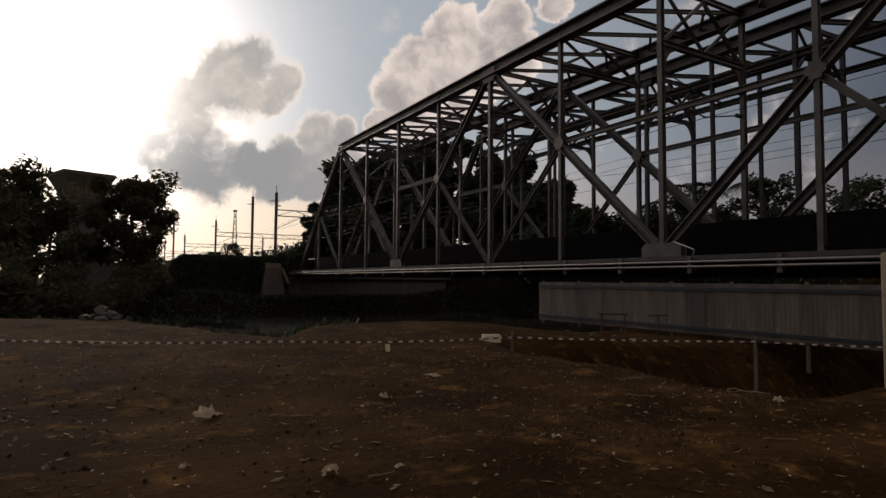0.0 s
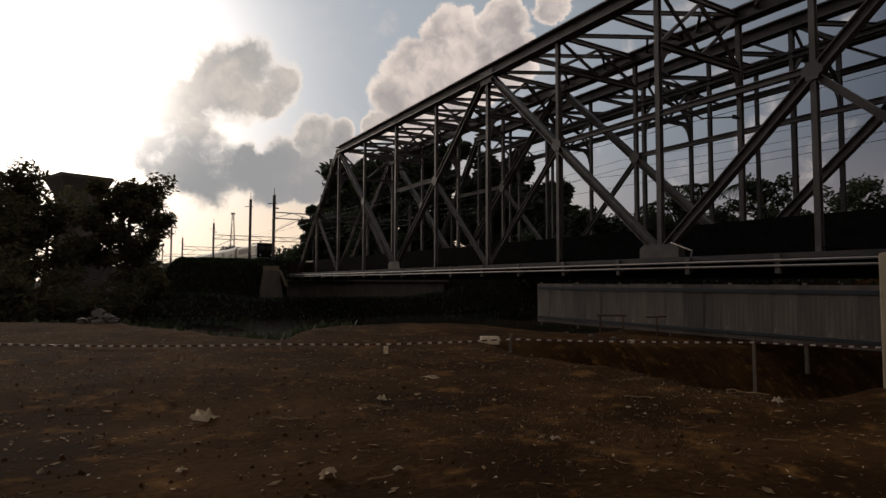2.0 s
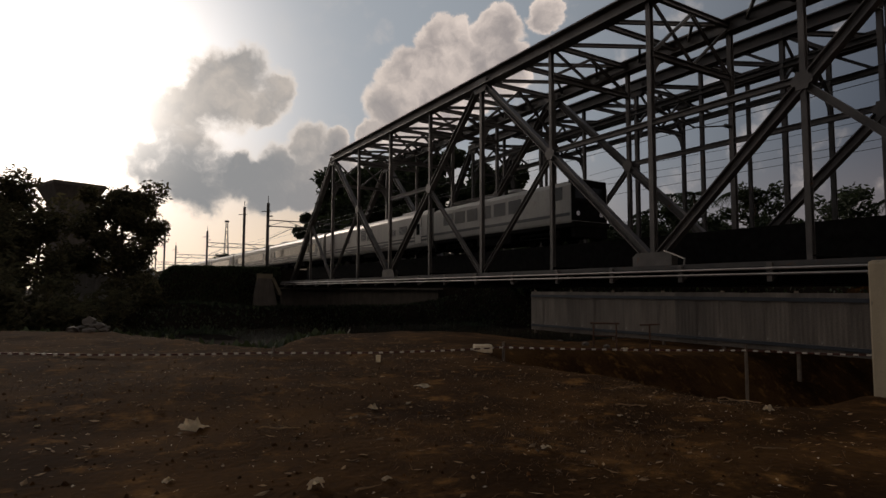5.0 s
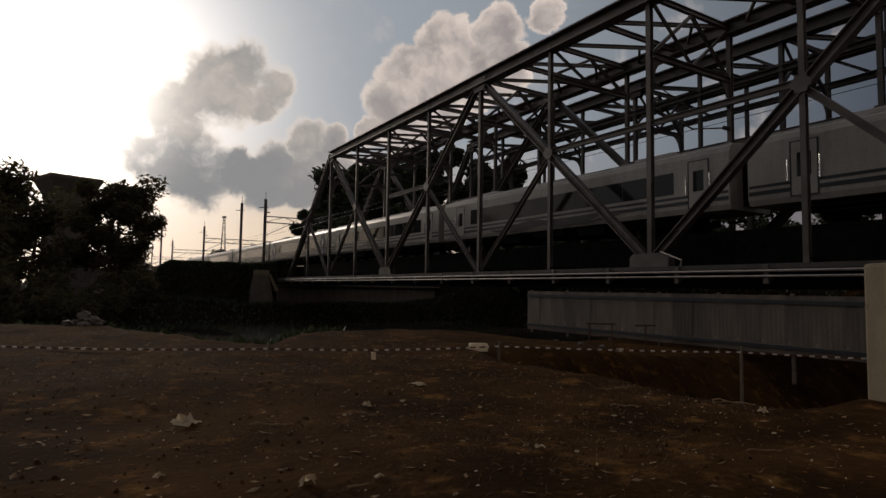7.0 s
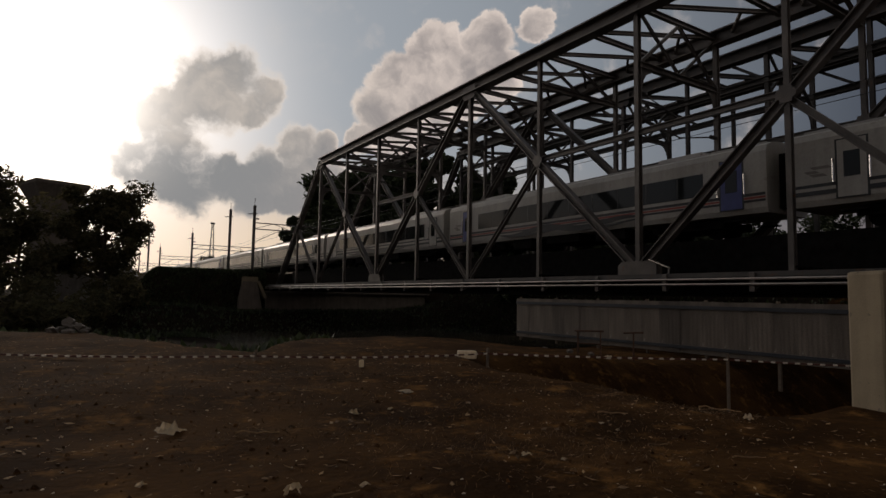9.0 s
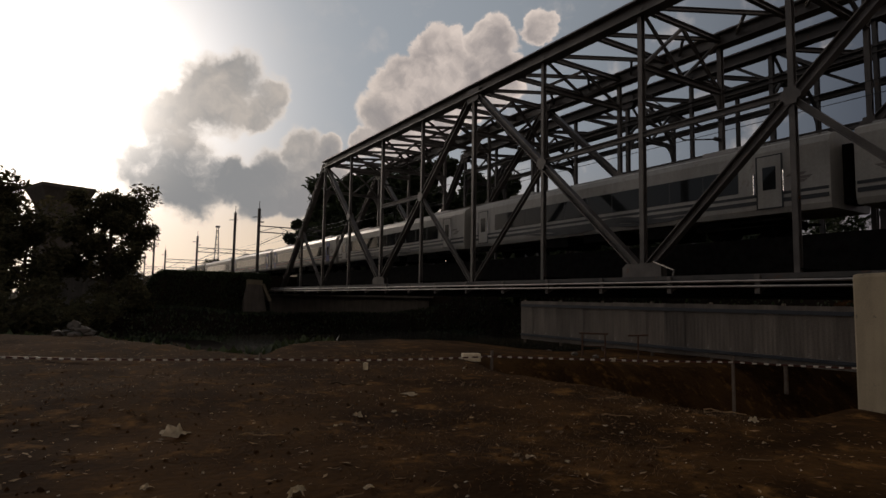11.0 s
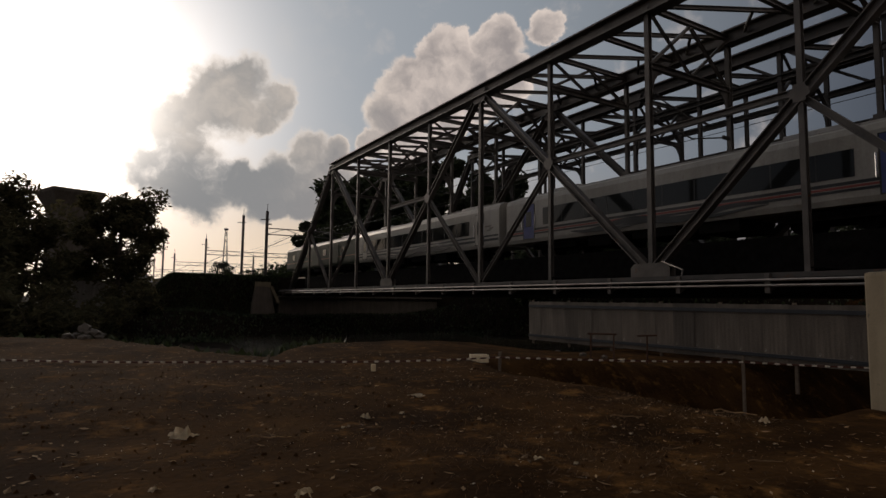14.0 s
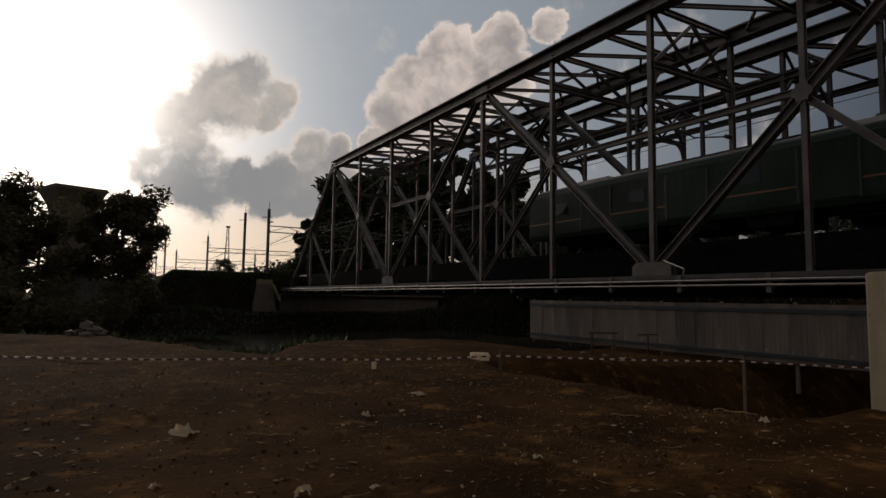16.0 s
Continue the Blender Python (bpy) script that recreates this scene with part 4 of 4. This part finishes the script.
def litter():
    rng = random.Random(5)

    def scrap(x, y, size, label, material, name="paper_scrap", high=0.5):
        bm = bmesh.new()
        n = 6
        grid = [[bm.verts.new(((i / n - 0.5) * size * (0.75 + 0.35 * noise.noise((j * 0.8 + y, x, 1))), (j / n - 0.5) * size * (0.6 + 0.4 * noise.noise((i * 0.8 + x, y, 5))), 0.006 + high * size * (0.35 + 0.65 * noise.noise((i * 0.42 + x * 3, j * 0.42 + y * 3, 3))) * (0.3 + 0.7 * math.sin(math.pi * i / n)))) for i in range(n + 1)] for j in range(n + 1)]
        for j in range(n):
            for i in range(n):
                bm.faces.new((grid[j][i], grid[j][i + 1], grid[j + 1][i + 1], grid[j + 1][i]))
        r = bmesh.ops.solidify(bm, geom=bm.faces[:], thickness=0.004)
        ob = part(name, bm, material)
        ob.matrix_basis = pose(x, y, ground_height(x, y), 0, 0, rng.uniform(0, 360))
        tagged(ob, label, "litter", "litter on the dirt")

    scrap(-19.29, -9.89, 0.34, "crumpled pale plastic bag on the dirt", PAPER, "plastic_bag", 0.6)
    scrap(-17.38, -9.99, 0.14, "torn pale paper scrap", PAPER, high=0.8)
    scrap(-16.10, -8.90, 0.30, "flat pale cardboard scrap", PAPER, high=0.2)
    scrap(-18.9, -12.39, 0.13, "crumpled foil wrapper standing in the dirt", PAPER, "foil_wrapper", 1.3)
    scrap(-13.43, -12.36, 0.12, "white torn paper at the edge of the pit", PAPER, high=0.9)
    scrap(-16.9, -12.45, 0.10, "small white torn paper", PAPER, high=0.9)
    scrap(-6.5, -4.1, 0.35, "white plastic sheet lying by the trestle", PAPER, "plastic_sheet", 0.6)
    for i in range(60):
        x, y = rng.uniform(-22, -13.5), rng.uniform(-13, -4)
        scrap(x, y, rng.uniform(0.03, 0.09), "small dry paper and leaf scrap", PAPER if rng.random() < 0.3 else STRAW, high=0.6)
    bm = bmesh.new()
    for i in range(6500):
        x, y = rng.uniform(-26, -12.6), rng.uniform(-15, 4)
        z = ground_height(x, y) + 0.006
        a, s = rng.uniform(0, 6.28), 0.012 + 0.045 * rng.random() ** 2.5
        d = Vector((math.cos(a), math.sin(a), rng.uniform(-0.3, 0.5))) * s
        w = Vector((-math.sin(a), math.cos(a), 0.3)) * s * rng.uniform(0.15, 0.6)
        p = Vector((x, y, z))
        vs = [bm.verts.new(p - d), bm.verts.new(p + w), bm.verts.new(p + d), bm.verts.new(p - w)]
        for v in vs:
            v.co.z = max(v.co.z, z)
        bm.faces.new(vs)
    ob = part("dry_leaf_litter", bm, STRAW)
    tagged(ob, "scattered dry leaves and straw on bare dirt", "leaf litter", kind="stuff")
    bm = bmesh.new()
    for i in range(1300):
        x, y = rng.uniform(-23, -13.3), rng.uniform(-14.5, -3)
        z = ground_height(x, y) + 0.008
        a, s = rng.uniform(0, 6.28), 0.004 + 0.014 * rng.random() ** 3
        p, d, w = Vector((x, y, z)), Vector((math.cos(a), math.sin(a), 0.2)) * s, Vector((-math.sin(a), math.cos(a), 0.5)) * s * 0.7
        vs = [bm.verts.new(p - d), bm.verts.new(p - w * 0.2), bm.verts.new(p + d * 0.8), bm.verts.new(p + w)]
        bm.faces.new(vs)
    tagged(part("paper_chips", bm, PAPER), "tiny pale chips of paper and plastic in the dirt", "litter", kind="stuff")


litter()

cup = part("plastic_cup", beam((0, 0, 0), (0, 0, 0.13), ROUND(0.045, 12)), PAPER)
cup.matrix_basis = pose(-15.49, -6.13, ground_height(-15.49, -6.13))
tagged(cup, "pale discarded plastic cup standing on the dirt", "cup")
crate = part("polystyrene_box", box((-0.2, -0.14, 0), (0.2, 0.14, 0.17), 0.015), PAPER)
crate.matrix_basis = pose(-12.5, -5.3, ground_height(-12.5, -5.3), 0, 0, -25)
tagged(crate, "small pale foam box at the edge of the pit", "box")


def clods():
    """Lumps of soil, dry grass and chips that cover the bare bank."""
    rng = random.Random(11)
    verts, faces = [], []
    for _ in range(1600):
        d = 1.2 + 13 * rng.random() ** 1.3
        a = radians(30.7 + rng.uniform(-46, 46))
        x, y = -20.3 + d * math.sin(a), -16.35 + d * math.cos(a)
        if x > -13.0 and y < -5:
            continue
        s = rng.uniform(0.006, 0.020) * (1.0 if rng.random() < 0.96 else 2.0)
        z = ground_height(x, y)
        k = len(verts)
        for i in range(5):
            b = i * math.tau / 5 + rng.uniform(-0.4, 0.4)
            r = s * rng.uniform(0.7, 1.4)
            verts.append((x + r * math.cos(b), y + r * math.sin(b), z - 0.004))
        for i in range(3):
            b = i * math.tau / 3 + rng.uniform(-0.5, 0.5)
            r = s * rng.uniform(0.3, 0.7)
            verts.append((x + r * math.cos(b), y + r * math.sin(b), z + s * rng.uniform(0.5, 1.1)))
        faces += [(k, k + 1, k + 5), (k + 1, k + 2, k + 6, k + 5), (k + 2, k + 3, k + 6), (k + 3, k + 4, k + 7, k + 6), (k + 4, k, k + 5, k + 7), (k + 5, k + 6, k + 7)]
    me = bpy.data.meshes.new("soil_clods")
    me.from_pydata(verts, [], faces)
    me.materials.append(CLOD)
    tagged(new("soil_clods", me), "loose crumbs and clods of dark brown soil", "soil", kind="stuff")

    verts, faces = [], []
    tufts = [(-17.2, -11.8, 1.6), (-15.6, -11.2, 1.3), (-16.2, -12.6, 1.2), (-14.0, -11.4, 0.9), (-13.7, -10.3, 0.7), (-18.4, -10.4, 1.2), (-14.8, -9.2, 0.9), (-16.6, -8.4, 1.3),
             (-19.6, -8.0, 1.4), (-13.4, -12.2, 0.5), (-15.0, -6.6, 1.5), (-18.0, -6.0, 1.5), (-21.0, -6.0, 1.5), (-14.5, -3.5, 2.0), (-18.5, -1.0, 2.5), (-20.5, 4.0, 3.0)]
    for cx, cy, r in tufts:
        for _ in range(int(520 * r)):
            x, y = cx + rng.gauss(0, r * 0.55), cy + rng.gauss(0, r * 0.55)
            if x > -13.1 and y < -5:
                continue
            z = ground_height(x, y)
            a, ln = rng.uniform(0, 6.28), rng.uniform(0.03, 0.11)
            up = rng.uniform(0.05, 0.7)
            d = Vector((math.cos(a), math.sin(a), up)).normalized() * ln
            w = Vector((-math.sin(a), math.cos(a), 0)) * rng.uniform(0.0018, 0.004)
            p = Vector((x, y, z - 0.004))
            m = p + d * 0.55 + Vector((0, 0, 0.01))
            e = p + d + Vector((0, 0, -0.25 * ln))
            k = len(verts)
            verts += [p - w, p + w, m + w * 0.8, m - w * 0.8, e]
            faces += [(k, k + 1, k + 2, k + 3), (k + 3, k + 2, k + 4)]
    me = bpy.data.meshes.new("dry_grass")
    me.from_pydata(verts, [], faces)
    me.materials.append(GRASS)
    tagged(new("dry_grass", me), "flattened tufts of brown dry grass on the bank", "grass", kind="stuff")


clods()


def weeds():
    """Low dark growth over the embankment faces and the bank behind the bridges."""
    rng = random.Random(21)
    bm = bmesh.new()
    for _ in range(33000):
        r = rng.random()
        # Weeds added in the gully to thicken its dark band
        if r < 0.22:
            x = rng.uniform(-22, -12.5)
            y = crest(x) + 1.0 + 9.0 * rng.random()
        elif r < 0.55:
            x, y = rng.uniform(-19, -1), rng.gauss(50.6, 0.9)
        elif r < 0.75:
            x, y = rng.uniform(18.5, 26), rng.uniform(-20, 46)
        elif r < 0.82:
            x, y = rng.uniform(-34, -14), rng.uniform(18, 46)
        else:
            x, y = rng.uniform(-16, 20), rng.uniform(36, 50)
        z = ground_height(x, y)
        a, s = rng.uniform(0, 6.28), rng.uniform(0.12, 0.38)
        d = Vector((math.cos(a) * 0.5, math.sin(a) * 0.5, 1.0)) * s
        w = Vector((-math.sin(a), math.cos(a), 0)) * s * 0.35
        p = Vector((x, y, z - 0.03))
        v = [bm.verts.new(p), bm.verts.new(p + d * 0.5 + w), bm.verts.new(p + d), bm.verts.new(p + d * 0.5 - w)]
        bm.faces.new(v)
    ob = part("weeds", bm, LEAF)
    tagged(ob, "low dark weeds over the river banks", "weeds", kind="stuff")


weeds()


def house(x, y, turn, w, d, h, rise, label):
    t = empty("house", label, "house", pose(x, y, ground_height(x, y) - 0.1, 0, 0, turn))
    part("wall", box((-w / 2, -d / 2, 0), (w / 2, d / 2, h), 0.03), CONCRETE, t)
    bm = bmesh.new()
    prof = [(-w / 2 - 0.5, h - 0.25), (0, h + rise), (w / 2 + 0.5, h - 0.25), (w / 2 + 0.5, h - 0.10), (0, h + rise + 0.16), (-w / 2 - 0.5, h - 0.10)]
    rings = [[bm.verts.new((a, b, c)) for a, c in prof] for b in (-d / 2 - 0.4, d / 2 + 0.4)]
    for i in range(6):
        bm.faces.new((rings[0][i], rings[0][(i + 1) % 6], rings[1][(i + 1) % 6], rings[1][i]))
    bm.faces.new((rings[0][0], rings[0][1], rings[0][4], rings[0][5])), bm.faces.new((rings[0][1], rings[0][2], rings[0][3], rings[0][4]))
    bm.faces.new((rings[1][0], rings[1][1], rings[1][4], rings[1][5])), bm.faces.new((rings[1][1], rings[1][2], rings[1][3], rings[1][4]))
    bmesh.ops.recalc_face_normals(bm, faces=bm.faces)
    part("roof", bm, STEEL_OLD, t)


house(-17.0, 63, -30, 8, 7, 3.2, 1.8, "low house with a dark pitched roof behind the trees")


RUBBLE = (-19.9, 6.3)


def site_clutter():
    f = empty("trestle", "rusty tube trestle frame standing before the zinc fence", "trestle", pose(-6.9, -3.7, ground_height(-6.9, -3.7), 0, 0, -47))
    for a in (-0.33, 0.33):
        for b in (-0.25, 0.25):
            part("leg", beam((a, b, 0), (a, b * 0.6, 0.74), ROUND(0.022, 7)), RUST, f)
    part("top_rail", beam((-0.42, 0, 0.75), (0.42, 0, 0.75), ROUND(0.028, 8)), RUST, f)
    part("cross_rail", beam((-0.33, 0.18, 0.36), (0.33, 0.18, 0.36), ROUND(0.02, 7)), RUST, f)
    rng = random.Random(8)
    for x, y, s in ((-4.4, 2.2, 0.30), (-4.2, 1.2, 0.25), (-5.0, -1.0, 0.30), (-4.8, -1.8, 0.25), *[(RUBBLE[0] + rng.gauss(0, 0.4), RUBBLE[1] + rng.gauss(0, 0.9), rng.uniform(0.2, 0.5)) for _ in range(22)]):
        bm = bmesh.new()
        bmesh.ops.create_icosphere(bm, subdivisions=1, radius=s * 0.5)
        for v in bm.verts:
            v.co *= 1 + 0.75 * noise.noise(v.co * 3 + Vector((x, y, 0)))
            v.co.z *= 0.6
        ob = part("rubble_lump", bm, DARK_CONCRETE)
        ob.matrix_basis = pose(x, y, ground_height(x, y) + s * 0.12 + (0.40 * max(0.0, 1 - math.hypot(x - RUBBLE[0], y - RUBBLE[1]) / 0.6) if x < -10 else 0), 0, 0, rng.uniform(0, 360))
        tagged(ob, "broken pale concrete rubble lump", "rubble", "rubble on the bank")
    a = empty("bracket_arm", "short bent steel tube sticking out from the truss foot", "bracket")
    part("arm", beam((-0.28, -0.7, 0.72), (-0.75, -2.0, 0.32), ROUND(0.035, 7)), STEEL, a)
    part("drop_tube", beam((-0.75, -2.0, 0.34), (-1.02, -2.05, -0.45), ROUND(0.035, 7)), STEEL, a)


site_clutter()


def wire_supports():
    for yy in (0.0, 24.8):
        for dx, w in ((0.0, W1), (W1, -W1)):
            c = empty("wire_bracket", "steel bracket with insulators carrying the overhead wires", "bracket", pose(dx, yy, 0, 0, 0, 180 if w < 0 else 0))
            w = abs(w)
            part("arm", beam((0.15, 0, 6.9), (w / 2 + 0.1, 0, 6.4), ROUND(0.035, 7)), STEEL_OLD, c)
            part("stay", beam((0.15, 0, 8.0), (w / 2, 0, 7.3), ROUND(0.028, 7)), STEEL_OLD, c)
            for z in (6.85, 7.95):
                ins = bmesh.new()
                for i in range(4):
                    add_beam(ins, (0.2 + i * 0.1, 0, z), (0.25 + i * 0.1, 0, z), ROUND(0.10, 10))
                part("insulator", ins, STEEL_OLD, c)


wire_supports()


def twig(x, y, length, bend, turn, label, material, thick=0.006):
    """A crooked stick or strip lying on the dirt."""
    t = bmesh.new()
    rng = random.Random(int(abs(x * 1000 + y * 77)))
    last = None
    for i in range(7):
        f = i / 6 - 0.5
        p = Vector((f * length, bend * math.sin(i * 1.1) * length, 0.012 + 0.25 * length * abs(bend) * (1 + math.sin(i * 1.9))))
        ring = [t.verts.new(p + Vector((0, a, b))) for a, b in ROUND(thick * rng.uniform(0.7, 1.2) * (1.1 - 0.08 * i), 5)]
        if last:
            for j in range(5):
                t.faces.new((last[j], last[(j + 1) % 5], ring[(j + 1) % 5], ring[j]))
        else:
            t.faces.new(ring[::-1])
        last = ring
    t.faces.new(last)
    bmesh.ops.recalc_face_normals(t, faces=t.faces)
    ob = part("twig", t, material)
    ob.matrix_basis = pose(x, y, ground_height(x, y), 0, 0, turn)
    tagged(ob, label, "twig", "twigs on the dirt")


for x, y, ln, bd, tn, th in ((-18.61, -10.49, 0.42, 0.10, -20, 0.009), (-18.55, -10.35, 0.3, 0.15, -50, 0.006), (-16.52, -7.69, 0.5, 0.16, -25, 0.012), (-18.6, -12.6, 0.22, 0.05, 10, 0.007),
                             (-14.72, -11.47, 0.36, 0.08, -35, 0.010), (-13.1, -11.8, 0.5, 0.12, -60, 0.010), (-13.3, -11.75, 0.4, 0.10, 10, 0.008), (-16.98, -12.5, 0.2, 0.2, 30, 0.008),
                             (-15.5, -12.7, 0.25, 0.15, -10, 0.007), (-17.47, -8.48, 0.3, 0.12, -30, 0.008), (-19.5, -5.4, 0.3, 0.1, -15, 0.010), (-15.2, -13.4, 0.3, 0.06, -30, 0.007)):
    twig(x, y, ln, bd, tn, "pale dry crooked twig on brown dirt", STRAW, th)


def radio_mast():
    x, y, h = 47.7, 327.0, 39.0
    m = empty("radio_mast", "tall thin lattice radio mast far off", "mast", pose(x, y, ground_height(x, y)))
    for i in range(4):
        a = math.pi / 4 + i * math.pi / 2
        c, s = math.cos(a), math.sin(a)
        part("leg", beam((c * 2.6, s * 2.6, 0), (c * 0.6, s * 0.6, h), BOX_SHAPE(0.22, 0.22)), STEEL_OLD, m)
    for k in range(10):
        f0, f1 = k / 10, (k + 1) / 10
        for i in range(4):
            a, b = math.pi / 4 + i * math.pi / 2, math.pi / 4 + (i + 1) * math.pi / 2
            r0, r1 = 2.6 - 2 * f0, 2.6 - 2 * f1
            part("brace", beam((math.cos(a) * r0, math.sin(a) * r0, h * f0), (math.cos(b) * r1, math.sin(b) * r1, h * f1), BOX_SHAPE(0.13, 0.13)), STEEL_OLD, m)
    part("platform", beam((0, 0, h), (0, 0, h + 0.9), ROUND(1.2, 8)), STEEL_OLD, m)


radio_mast()
mast(-6.8, 110, 12.0, "slim dark pole beside the track")
tree(18.5, 182, 9.5, 4.0, "small round tree far along the track", 150, 1800, 0.42, base=0.15)
tree(-8.0, 190, 7.0, 3.0, "low tree far along the track", 151, 1200, 0.42, base=0.15)
for i, (x, y, r, h) in enumerate([(21, 78, 2.6, 3.4), (20.5, 84, 2.4, 3.0), (21.5, 92, 2.8, 3.6), (20.5, 101, 2.6, 3.2), (21, 70, 2.6, 3.4)]):
    bush(x, y, r, h, "dark shrub on the railway embankment", 160 + i, 1500, 0.32)


def tee_post():
    x, y = -6.0, -4.6
    t = empty("tee_post", "rusty steel post with a short crossbar", "post", pose(x, y, ground_height(x, y) - 0.1, 0, 0, -47))
    part("upright", beam((0, 0, 0), (0, 0, 0.92), ROUND(0.026, 7)), RUST, t)
    part("crossbar", beam((-0.28, 0, 0.92), (0.28, 0, 0.95), ROUND(0.026, 7)), RUST, t)


tee_post()


def motions():
    times = [0.0, 0.1, 0.3] + [0.5 * i for i in range(1, 32)] + [15.7, 15.9, 16.0]
    for thing, back, turn in train:
        walk(thing, [(t, pose(W1 / 2, back - SPEED * (t - T0), RAIL_Z, 0, 0, turn)) for t in times])


motions()
